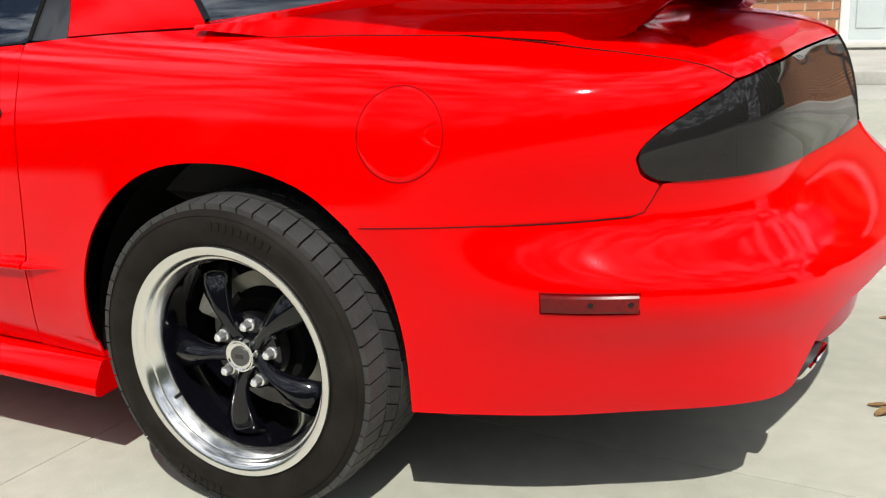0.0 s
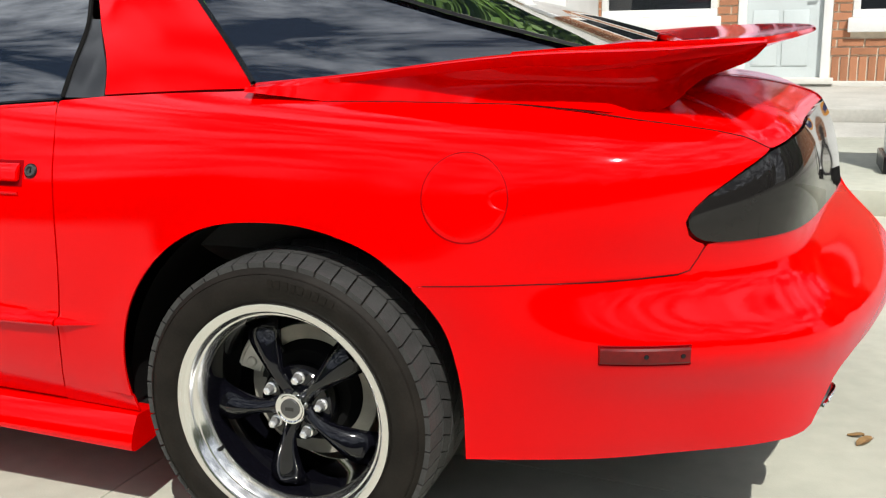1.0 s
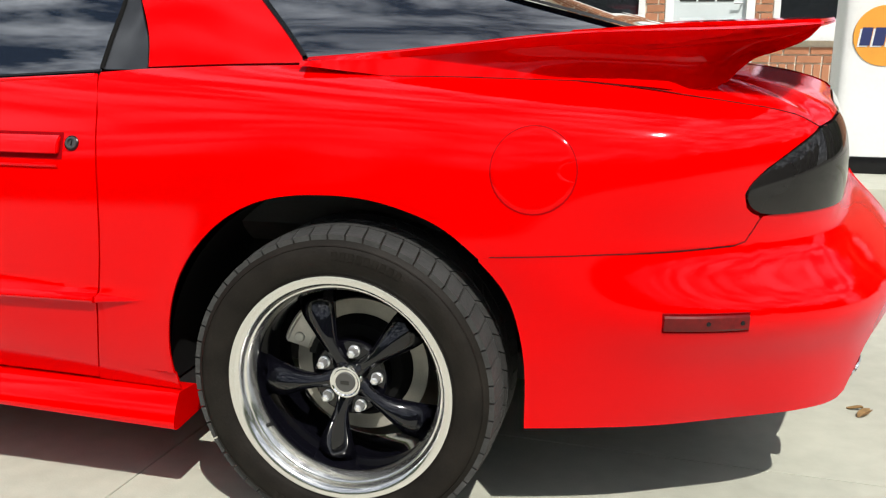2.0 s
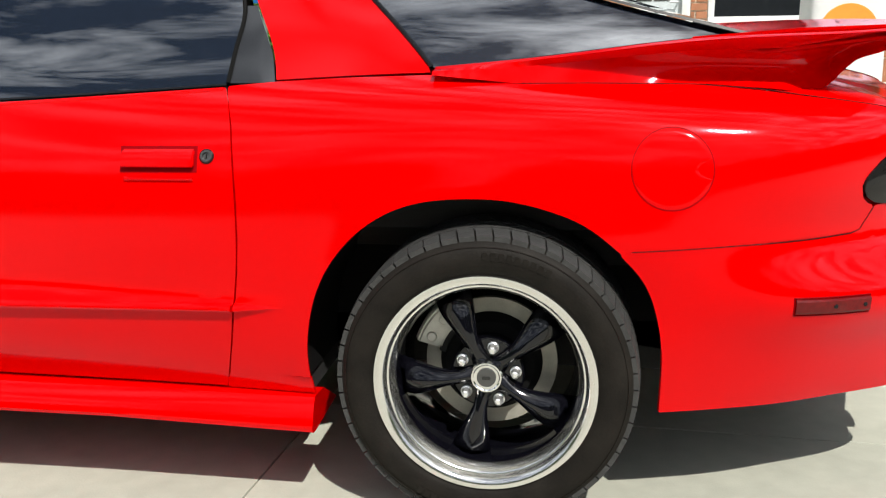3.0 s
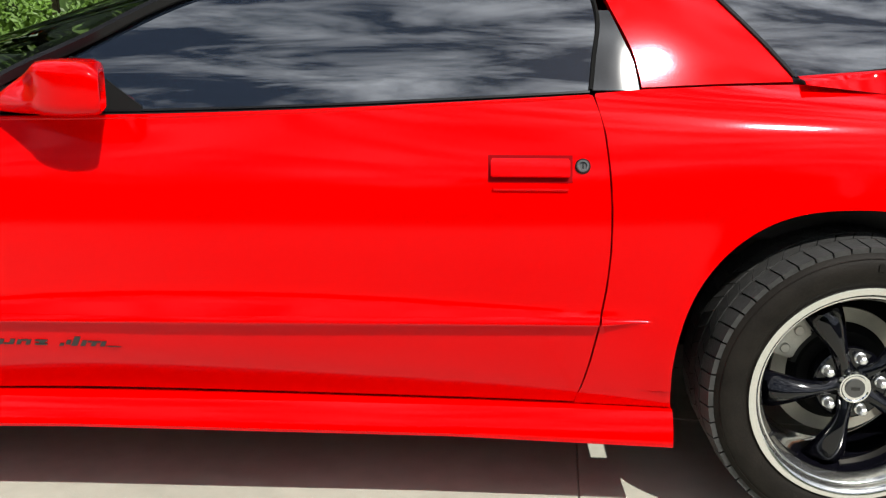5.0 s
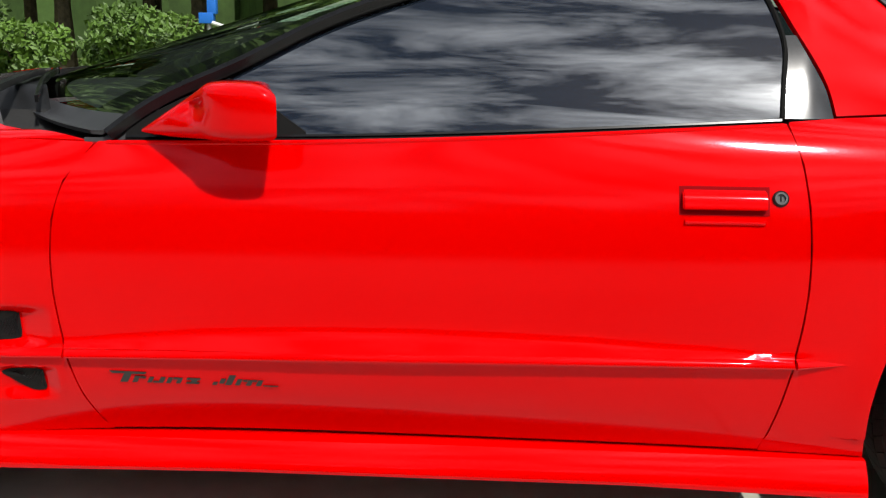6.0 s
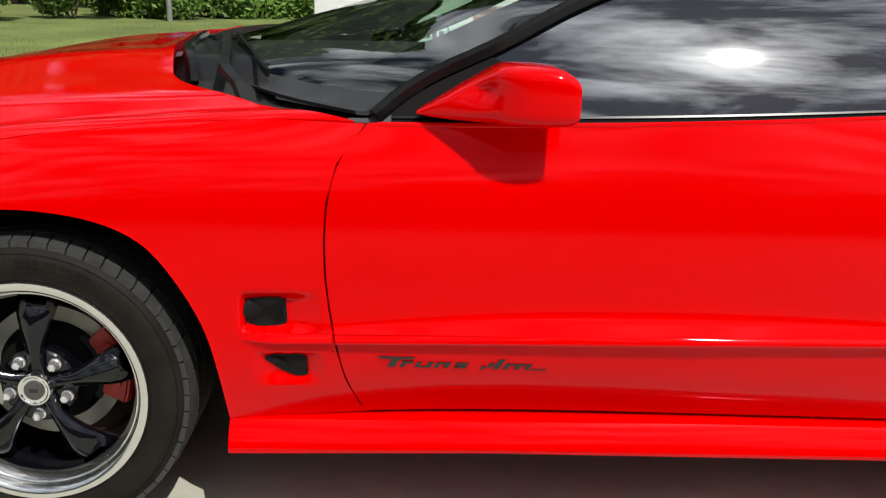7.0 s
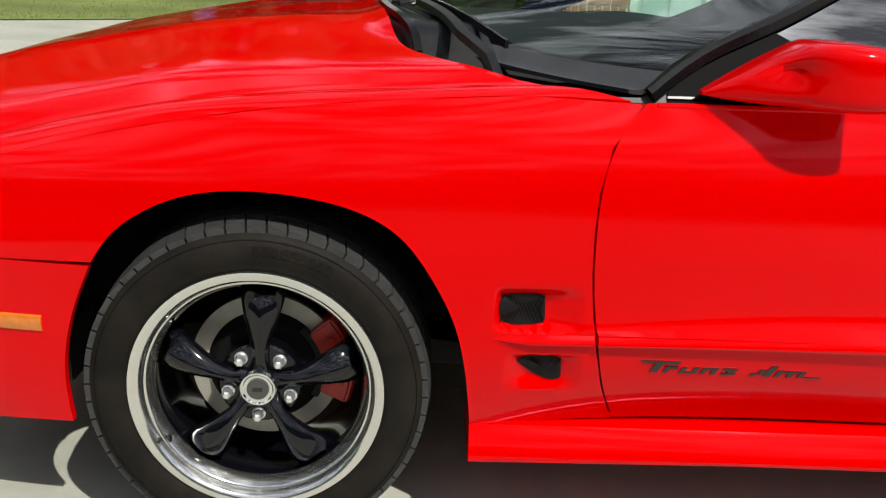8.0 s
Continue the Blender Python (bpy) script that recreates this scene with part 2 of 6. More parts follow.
def grid(bm, pts, close_u=False, close_v=False, flip=False):
    """Faces over a grid of points pts[i][j]."""
    vs = [[bm.verts.new(p) for p in row] for row in pts]
    n, m = len(vs), len(vs[0])
    for i in range(n if close_u else n - 1):
        for j in range(m if close_v else m - 1):
            q = [vs[i][j], vs[(i + 1) % n][j], vs[(i + 1) % n][(j + 1) % m], vs[i][(j + 1) % m]]
            if flip:
                q.reverse()
            try:
                bm.faces.new(q)
            except ValueError:
                pass
    return vs


def shell(bm, pts, depth, flip=False):
    """A grid with its border turned in by the vectors depth(i, j)."""
    n, m = len(pts), len(pts[0])
    vs = grid(bm, pts, flip=flip)
    loop = [(i, 0) for i in range(n)] + [(n - 1, j) for j in range(1, m)] + [(i, m - 1) for i in range(n - 2, -1, -1)] + [(0, j) for j in range(m - 2, 0, -1)]
    inner = [bm.verts.new(Vector(pts[i][j]) + depth(i, j)) for i, j in loop]
    for k in range(len(loop)):
        a, b = loop[k], loop[(k + 1) % len(loop)]
        q = [vs[a[0]][a[1]], inner[k], inner[(k + 1) % len(loop)], vs[b[0]][b[1]]]
        if not flip:
            q.reverse()
        try:
            bm.faces.new(q)
        except ValueError:
            pass
    return vs


def box(bm, x0, x1, y0, y1, z0, z1, bevel=0.0):
    m = Matrix.Translation(((x0 + x1) / 2, (y0 + y1) / 2, (z0 + z1) / 2)) @ Matrix.Diagonal((x1 - x0, y1 - y0, z1 - z0, 1))
    r = bmesh.ops.create_cube(bm, size=1, matrix=m)
    if bevel:
        es = {e for v in r["verts"] for e in v.link_edges}
        bmesh.ops.bevel(bm, geom=list(es), offset=bevel, segments=2, affect="EDGES", profile=0.6)
    return bm


def boxbm(*a, **k):
    return box(bmesh.new(), *a, **k)


def revolve(bm, profile, n=64, centre=(0, 0, 0), closed=False):
    """Revolves (radius, y) points about the y axis through centre."""
    rows = []
    for i in range(n):
        a = 2 * math.pi * i / n
        rows.append([(centre[0] + r * math.cos(a), centre[1] + y, centre[2] + r * math.sin(a)) for r, y in profile])
    return grid(bm, rows, close_u=True, close_v=closed, flip=True)


def sweep(bm, path, section, up=Vector((0, 0, 1)), closed=True, scales=None):
    """Sweeps section (side, up) points along path, with end caps."""
    path = [Vector(p) for p in path]
    rows = []
    for i, p in enumerate(path):
        d = (path[min(i + 1, len(path) - 1)] - path[max(i - 1, 0)]).normalized()
        side = d.cross(up).normalized()
        u2 = side.cross(d).normalized()
        k = scales[i] if scales else 1.0
        rows.append([p + side * a * k + u2 * b * k for a, b in section])
    vs = grid(bm, rows, close_v=closed)
    for r in (vs[0], vs[-1]):
        try:
            bm.faces.new(r)
        except ValueError:
            pass
    bmesh.ops.recalc_face_normals(bm, faces=bm.faces[:])


def circle(r, n=10, rx=None):
    return [((rx or r) * math.cos(2 * math.pi * k / n), r * math.sin(2 * math.pi * k / n)) for k in range(n)]


def solid_poly(bm, pts, depth):
    """A prism from a flat outline of 3D points, extruded by the vector depth."""
    a = [bm.verts.new(p) for p in pts]
    b = [bm.verts.new(Vector(p) + Vector(depth)) for p in pts]
    bm.faces.new(a)
    bm.faces.new(b[::-1])
    for i in range(len(a)):
        j = (i + 1) % len(a)
        bm.faces.new((a[i], b[i], b[j], a[j]))
    bmesh.ops.recalc_face_normals(bm, faces=bm.faces[:])


def cubic(xs, ys):
    """Natural cubic spline through the knots; ys may hold rows."""
    xs, ys = np.array(xs, float), np.array(ys, float)
    n, h = len(xs), np.diff(xs)
    A, B = np.eye(n), np.zeros_like(ys)
    for i in range(1, n - 1):
        A[i, i - 1], A[i, i], A[i, i + 1] = h[i - 1], 2 * (h[i - 1] + h[i]), h[i]
        B[i] = 6 * ((ys[i + 1] - ys[i]) / h[i] - (ys[i] - ys[i - 1]) / h[i - 1])
    M = np.linalg.solve(A, B)

    def f(x):
        x = min(max(x, xs[0]), xs[-1])
        i = min(max(int(np.searchsorted(xs, x)) - 1, 0), n - 2)
        a, b = xs[i + 1] - x, x - xs[i]
        return (M[i] * a**3 + M[i + 1] * b**3) / (6 * h[i]) + (ys[i] / h[i] - M[i] * h[i] / 6) * a + (ys[i + 1] / h[i] - M[i + 1] * h[i] / 6) * b
    return f


def lin(xs, ys):
    return lambda x: float(np.interp(x, xs, ys))


def resample(pts, n, smooth=True):
    """n points along a polyline (2D or 3D), evenly by length, through a spline."""
    p = np.array(pts, float)
    L = np.concatenate([[0], np.cumsum(np.linalg.norm(np.diff(p, axis=0), axis=1))])
    if smooth and len(p) > 2:
        f = cubic(L, p)
        return [f(t) for t in np.linspace(0, L[-1], n)]
    return [np.array([np.interp(t, L, p[:, k]) for k in range(p.shape[1])]) for t in np.linspace(0, L[-1], n)]


# ---- the car's skin: a plan line round the body and an inset by height ----
WB, HUB = 2.567, 0.318
MID = 0.915   # the car's middle plane
PLAN = cubic([-4.25, -3.78, -3.526, -3.312, -3.1, -2.9, -2.0, -1.0, 0.0, 0.3, 0.5, 0.652, 0.793, 0.932, 1.049, 1.154, 1.284, 1.480, 1.747],
             [(-3.64, MID), (-3.58, .45), (-3.47, .22), (-3.3, .09), (-3.1, .02), (-2.9, 0), (-2.0, 0), (-1.0, 0), (0.0, 0), (.3, .002), (.5, .018),
              (.648, .045), (.78, .10), (.90, .17), (.985, .25), (1.04, .34), (1.09, .46), (1.14, .65), (1.17, MID)])
ZK = [.18, .28, .40, .50, .60, .65, .70, .78, .83, .87, .91, .95]
STATIONS = [-3.3, -2.9, -2.4, -1.95, -1.2, -.55, -.1, .4, .75, 1.0, 1.3, 1.75]
INSET = cubic(STATIONS, [
    [0.05, 0.01, 0, 0, 0.02, 0.04, 0.06, 0.13, 0.2, 0.3, 0.4, 0.5],
    [0, -0.01, -0.014, -0.012, -0.004, 0.008, 0.02, 0.07, 0.12, 0.2, 0.3, 0.4],
    [-0.03, -0.035, -0.04, -0.042, -0.038, -0.0315, -0.025, 0.002, 0.036, 0.092, 0.19, 0.31],
    [0.08, 0.016, -0.031, -0.036, -0.037, -0.034, -0.028, -0.008, 0.017, 0.041, 0.069, 0.10],
    [0.10, 0.030, -0.022, -0.024, -0.023, -0.020, -0.014, 0.004, 0.021, 0.036, 0.051, 0.068],
    [0.06, 0.015, -0.013, -0.019, -0.020, -0.0175, -0.012, 0.006, 0.027, 0.048, 0.078, 0.122],
    [0.0, -0.010, -0.017, -0.014, -0.01, -0.0065, -0.001, 0.012, 0.029, 0.053, 0.098, 0.175],
    [0.035, 0.022, 0.006, -0.002, -0.004, -0.001, 0.003, 0.017, 0.038, 0.074, 0.15, 0.265],
    [0.10, 0.056, 0.012, -0.020, 0.040, 0.038, 0.028, 0.028, 0.046, 0.09, 0.17, 0.27],
    [0.08, 0.045, 0.010, -0.014, 0.063, 0.068, 0.065, 0.066, 0.076, 0.105, 0.17, 0.25],
    [0.05, 0.025, 0.01, 0.000, 0.082, 0.116, 0.128, 0.140, 0.152, 0.178, 0.22, 0.28],
    [0.1, 0.06, 0.02, 0.002, 0.075, 0.12, 0.14, 0.16, 0.172, 0.19, 0.225, 0.28]])
ZC = 0.465
COLUMN = {}


def skin(s, z, out=0.0):
    """The point of the body's side at s along the plan and height z, moved out by out."""
    e = 1e-3
    p = np.array(PLAN(s))
    m = min(max(s, -4.248), 1.745)
    t = np.array(PLAN(m + e)) - np.array(PLAN(m - e))
    t /= np.linalg.norm(t)
    n = np.array((-t[1], t[0]))      # inwards
    key = round(float(s), 5)
    if key not in COLUMN:
        COLUMN[key] = cubic(ZK, INSET(s))
    d = float(COLUMN[key](z))
    # the flare over the moulding: a creased ledge, tallest along the middle of the door
    w = min(1, max(0, (s + 2.0) / .55)) * min(1, max(0, (-.50 - s) / .75))
    h = .004 + .036 * w * (2 - w)
    k = (.010 + .012 * w) * min(1, max(0, (-.39 - s) / .13)) * min(1, max(0, (s + 2.19) / .15))
    if s < -1.966 or s > -.531:
        h, k = .022, k * .45
    if z >= ZC:
        d -= k * max(0, 1 - (z - ZC) / h)
    else:
        d -= k * math.exp(-(ZC - z) / .03)
    # rolled lip round the front half of the rear arch
    if s < .15 and z > .30:
        d -= .005 * math.exp(-((math.hypot(s, z - .315) - .388) / .04) ** 2) * min(1, max(0, (.15 - s) / .2))
    # scooped hollows round the two fender gills
    if -2.2 < s < -1.97:
        e1 = lambda a, b, x: min(1, max(0, (x - a) / (b - a)))
        up = e1(-2.150, -2.134, s) * e1(-1.990, -2.050, s) * e1(.462, .474, z) * e1(.546, .528, z)
        dn = e1(-2.125, -2.085, s) * e1(-1.985, -2.022, s) * e1(.346, .372, z) * e1(.420, .412, z)
        d += .020 * up + .017 * dn
    q = p + n * (d - out)
    return Vector((q[0], q[1], z))


def skin_normal(s, z):
    a, b = skin(s + .002, z) - skin(s - .002, z), skin(s, z + .002) - skin(s, z - .002)
    return a.cross(b).normalized()


# ---- the car ----
car = tagged(empty("car", -1.28, MID, 0), "glossy red two-door sports coupe with black five-spoke wheels, parked on concrete", "car")
INWARD = .014


def panel(name, pts2, label="", parent=None, mat=None, out=0.0, turn=INWARD):
    """A skin panel from a grid of (s, z), with its edges turned in."""
    bm = bmesh.new()
    pts = [[skin(s, z, out) for s, z in row] for row in pts2]
    nor = lambda i, j: -skin_normal(*pts2[i][j]) * turn
    shell(bm, pts, nor)
    bmesh.ops.recalc_face_normals(bm, faces=bm.faces[:])
    return part(name, bm, mat or RED, parent or car, label)


def along(ctrl, n):
    """Points at even steps between matched control pairs; each entry is (fraction, point)."""
    f = [c[0] for c in ctrl]
    return [np.array([np.interp(t, f, [c[1][k] for c in ctrl]) for k in (0, 1)]) for t in np.linspace(0, 1, n)]


GAP_F = [(-1.903, .262), (-1.943, .361), (-1.964, .455), (-1.977, .535), (-1.983, .636), (-1.974, .745), (-1.953, .804), (-1.930, .838), (-1.902, .866)]
GAP_R = [(-.581, .257), (-.558, .347), (-.538, .458), (-.525, .553), (-.521, .647), (-.525, .738), (-.535, .828), (-.546, .880), (-.559, .915)]
gap_f = cubic([p[1] for p in GAP_F], [p[0] for p in GAP_F])
gap_r = cubic([p[1] for p in GAP_R], [p[0] for p in GAP_R])
belt = cubic([-1.9, -1.5, -1.0, -.56], [.866, .873, .892, .916])
ARCH_R = [(-.377, .2605), (-.383, .342), (-.376, .418), (-.352, .505), (-.311, .576), (-.254, .633), (-.198, .667), (-.131, .688), (-.043, .696), (.044, .692),
          (.131, .672), (.197, .645), (.236, .618), (.262, .596)]
ARCH_R2 = [(.270, .588), (.290, .566), (.318, .527), (.342, .465), (.357, .382), (.359, .309), (.358, .246)]
ARCH_F = [(-2.178, .266), (-2.195, .388), (-2.218, .474), (-2.261, .557), (-2.323, .632), (-2.402, .672), (-2.481, .688), (-2.585, .693), (-2.695, .676),
          (-2.767, .643), (-2.820, .600), (-2.851, .553)]
ARCH_F2 = [(-2.855, .545), (-2.880, .485), (-2.902, .408), (-2.910, .345), (-2.905, .240)]
G2 = .0021   # half a panel gap


def build_door():
    zs = sorted(set([*np.linspace(.282, .44, 12), .452, .459, .463, ZC, .470, .478, .488, .50, .515, .535, *np.linspace(.56, .78, 11), *np.linspace(.80, 1, 12)]))
    rows = []
    for u in np.linspace(0, 1, 61):
        row = []
        for k, z in enumerate(zs):
            zz = z
            for _ in range(3):
                g = G2 + .0016 * min(1, max(0, (zz - .78) / .05))
                s = gap_f(zz) + g + (gap_r(zz) - gap_f(zz) - g - G2) * u
                top = float(belt(s)) - .002
                low = float(np.interp(s, [-1.9, -1.2, -.58], [.2690, .2685, .2635]))
                if z > .78:
                    zz = .78 + (z - .78) / .22 * (top - .78)
                elif z < .44:
                    zz = low + (z - .282) / (.44 - .282) * (.44 - low)
            row.append((float(s), float(zz)))
        rows.append(row)
    door = panel("door", rows)
    # rolled top edge along the glass
    bm = bmesh.new()
    sweep(bm, [skin(s, float(belt(s)) - .006, -.0035) for s in np.linspace(-1.885, -.566, 60)], circle(.0058, 10))
    part("belt_edge", bm, RED, door)
    # pull handle: flat dark patch painted as recess shade, flap and lower lip
    s0, s1 = -.768, -.609
    bm = bmesh.new()
    grid(bm, [[skin(s, z, .0015) for z in (.7460, .7990)] for s in np.linspace(s0 - .0055, s1 + .0055, 6)])
    part("handle_recess", bm, RINGRED, door, "flat dark red patch painted as shade behind the handle")
    bm = bmesh.new()
    zt, zb = .793, .757
    pts = [[skin(s, zb, .004), skin(s, zb, .013), skin(s, (zb + zt) / 2, .014), skin(s, zt - .006, .011), skin(s, zt, .003)] for s in np.linspace(s0, s1, 8)]
    vs = grid(bm, pts)
    for r in (vs[0], vs[-1]):
        bm.faces.new(r)
    bmesh.ops.recalc_face_normals(bm, faces=bm.faces[:])
    bmesh.ops.bevel(bm, geom=[e for e in bm.edges if e.is_boundary is False and e.calc_face_angle(0) > .9], offset=.0025, segments=2, affect="EDGES")
    part("door_handle", bm, RED, door)
    bm = bmesh.new()
    sweep(bm, [skin(s, .733, .001) for s in np.linspace(s0 + .005, s1 - .003, 8)], circle(.0050, 10))
    part("handle_lip", bm, RED, door)
    # key lock
    bm = bmesh.new()
    c, n = skin(-.583, .778), skin_normal(-.583, .778)
    m = Matrix.Translation(c) @ (-n).to_track_quat("Y", "Z").to_matrix().to_4x4()
    revolve(bm, [(0, -.002), (.0075, -.002), (.0085, -.006), (.012, -.006), (.0135, -.003), (.0135, .004)], 24)
    bm.transform(m)
    lock = part("key_lock", bm, GREYCAP, door, "steel key lock in a black ring")
    bm = bmesh.new()
    revolve(bm, [(.0135, .002), (.0138, -.004), (.0155, -.003), (.016, .002)], 24)
    bm.transform(m)
    part("lock_ring", bm, TRIM, lock)
    bm = bmesh.new()
    box(bm, -.0012, .0012, -.0032, -.0015, -.005, .005)
    bm.transform(m)
    part("key_slot", bm, BLACKGAP, lock)
    return door


def build_moulding(name, s0, s1, taper0=0.0, taper1=0.0, parent=None):
    """The thin body-side strip under the flare."""
    sec = [(0.0, .0098), (.0035, .0096), (.0085, .0045), (.0130, -.0008), (.0140, -.0032), (.0130, -.0070), (.006, -.0092), (0.0, -.0095), (-.006, 0)]
    rows = []
    for s in np.linspace(s0, s1, max(6, int((s1 - s0) / .03))):
        k = 1.0
        if taper0:
            k = min(k, (s - s0) / taper0)
        if taper1:
            k = min(k, (s1 - s) / taper1)
        k = max(k, .06)
        z = ZC - .009 + float(np.interp(s, [-2.16, -1.2, -.41], [-.006, .002, .004]))
        rows.append([skin(s, z + b * k, a * k - .002) for a, b in sec])
    bm = bmesh.new()
    vs = grid(bm, rows, close_v=True)
    bm.faces.new(vs[0]); bm.faces.new(vs[-1])
    bmesh.ops.recalc_face_normals(bm, faces=bm.faces[:])
    return part(name, bm, RED, parent or car)


def polar(name, inner, outer, n, m, label="", turn=INWARD):
    """A panel between a wheel arch and its outline; outer is (fraction, point) pairs."""
    I = resample(inner, n)
    O = along(outer, n)
    rows = []
    for a, b in zip(I, O):
        rows.append([tuple(a + (b - a) * (k / m) ** 1.15) for k in range(m + 1)])
    return panel(name, rows, label, turn=turn)


def build_quarter():
    outer = [(0.0, (-.580, .2605)), (.055, (-.578 + G2, .283))]
    for k, z in enumerate(np.linspace(.30, .917, 9)):
        outer.append((.06 + .34 * k / 8, (float(gap_r(z)) + G2, z)))
    outer += [(.45, (-.45, .925)), (.50, (-.30, .931)), (.56, (-.121, .934)), (.62, (.05, .915)), (.68, (.20, .914)), (.74, (.43, .909)), (.79, (.58, .895)),
              (.84, (.748, .876)), (.87, (.84, .862)), (.885, (.90, .849)), (.90, (.956, .8255)), (.915, (.88, .794)), (.935, (.81, .757)), (.945, (.777, .730)), (.95, (.767, .709)), (.957, (.776, .684)), (.963, (.790, .672)),
              (.970, (.813, .664)), (.977, (.806, .640)), (.982, (.796, .622)), (.986, (.775, .612)), (1.0, (.30, .594))]
    q = polar("quarter_panel", ARCH_R + [(.269, .590)], outer, 280, 44, turn=.005)
    return q


def build_fender():
    outer = [(0.0, (-1.905, .267)), (.03, (-1.907, .280))]
    for k, z in enumerate(np.linspace(.285, .862, 9)):
        outer.append((.04 + .36 * k / 8, (float(gap_f(z)) - G2, z)))
    outer += [(.47, (-2.10, .866)), (.55, (-2.3, .852)), (.63, (-2.5, .832)), (.72, (-2.7, .80)), (.80, (-2.9, .755)), (.86, (-3.08, .705)), (.92, (-3.10, .62)), (1.0, (-3.08, .5472))]
    f = polar("front_fender", ARCH_F, outer, 240, 56, turn=.006)
    return f


def build_bumpers():
    # rear
    s1 = 1.747
    top = lin([.284, .5, .76, .785, .800, .810, .818, .88, 1.0, 1.747], [.5920, .6020, .6092, .6155, .638, .6590, .6660, .6660, .6660, .6660])
    low = lin([.358, .6, .85, 1.05, 1.10, 1.118, 1.13, 1.155, 1.22, 1.35, 1.747], [.243, .246, .250, .253, .260, .290, .335, .375, .41, .44, .45])
    arch = cubic([p[1] for p in reversed(ARCH_R2)], [p[0] for p in reversed(ARCH_R2)])
    rows = []
    for u in np.concatenate([np.linspace(0, .35, 36), np.linspace(.36, 1, 44)]):
        sn = .358 + (s1 - .358) * u
        row = []
        for v in np.linspace(0, 1, 48):
            z = low(sn) + (top(sn) - low(sn)) * v
            a = float(arch(min(max(z, .246), .588)))
            sn2 = sn + (a - .358) * max(0, 1 - u / .16) ** 1.0
            z2 = low(max(sn2, .284)) + (top(max(sn2, .284)) - low(max(sn2, .284))) * v
            row.append((sn2, z2))
        rows.append(row)
    rb = panel("rear_bumper", rows)
    rows = [[(s, z) for z in np.linspace(.30 + .05 * max(0, (1.2 - s) / .12), .47, 6)] for s in np.linspace(1.08, 1.747, 24)]
    panel("rear_valance", rows, out=-.055)
    # thin black cord laid over the seam, drawn as the gap's shade
    bm = bmesh.new()
    sweep(bm, [skin(s, top(s) + .0012, .0004) for s in [*np.linspace(.29, .76, 30), .775, .785, .793, .800, .806, .812]], circle(.0010, 6))
    part("bumper_gap", bm, BLACKGAP, car)
    # dark red backing added behind the lamp's corner gap, shade in its colour
    panel("lamp_pocket", [[(s, z) for z in np.linspace(.60, .74, 8)] for s in np.linspace(.72, .90, 12)], mat=RINGRED, out=-.010)
    # side marker
    bm = bmesh.new()
    n = 10
    pts = []
    for i in range(n + 1):
        s = .612 + (.765 - .612) * i / n
        pts.append([skin(s, z, o) for z, o in ((.464, -.002), (.466, .004), (.470, .006), (.492, .006), (.496, .004), (.498, -.002))])
    vs = grid(bm, pts)
    bm.faces.new(vs[0]); bm.faces.new(vs[-1])
    bmesh.ops.recalc_face_normals(bm, faces=bm.faces[:])
    mk = part("side_marker", bm, MARKER, rb, "dark red rectangular side reflector")
    bm = bmesh.new()
    loop = [skin(s, .4625, .001) for s in np.linspace(.610, .767, 8)] + [skin(s, .4995, .001) for s in np.linspace(.767, .610, 8)]
    sweep(bm, loop + loop[:1], circle(.0013, 6))
    part("marker_gasket", bm, RINGRED, mk)
    for s in (.690, .752):
        c, nn = skin(s, .481, .0065), skin_normal(s, .481)
        bm = bmesh.new()
        revolve(bm, [(0, -.001), (.0035, -.0008), (.0045, .001)], 12)
        bm.transform(Matrix.Translation(c) @ (-nn).to_track_quat("Y", "Z").to_matrix().to_4x4())
        part("marker_screw", bm, TRIM, mk)
    # front, from the seam down and round the nose
    s0 = -4.25
    topf = lin([-4.25, -3.4, -3.08, -2.88], [.56, .5505, .5465, .546])
    lowf = lin([-4.25, -3.5, -3.0, -2.905], [.20, .20, .235, .240])
    archf = cubic([p[1] for p in reversed(ARCH_F2)], [p[0] for p in reversed(ARCH_F2)])
    rows = []
    for u in np.linspace(0, 1, 60):
        sn = -2.905 + (s0 + 2.905) * u
        row = []
        for v in np.linspace(0, 1, 20):
            z = lowf(sn) + (topf(sn) - lowf(sn)) * v
            row.append((sn + (float(archf(min(max(z, .24), .545))) + 2.905) * max(0, 1 - u / .1), z))
        rows.append(row)
    fb = panel("front_bumper", rows)
    bm = bmesh.new()
    pts = [[skin(s, z, o) for z, o in ((.418, -.002), (.420, .004), (.428, .006), (.440, .006), (.447, .004), (.449, -.002))] for s in np.linspace(-3.12, -2.945, 9)]
    vs = grid(bm, pts)
    bm.faces.new(vs[0]); bm.faces.new(vs[-1])
    bmesh.ops.recalc_face_normals(bm, faces=bm.faces[:])
    part("front_marker", bm, AMBER, fb, "amber side marker lens")


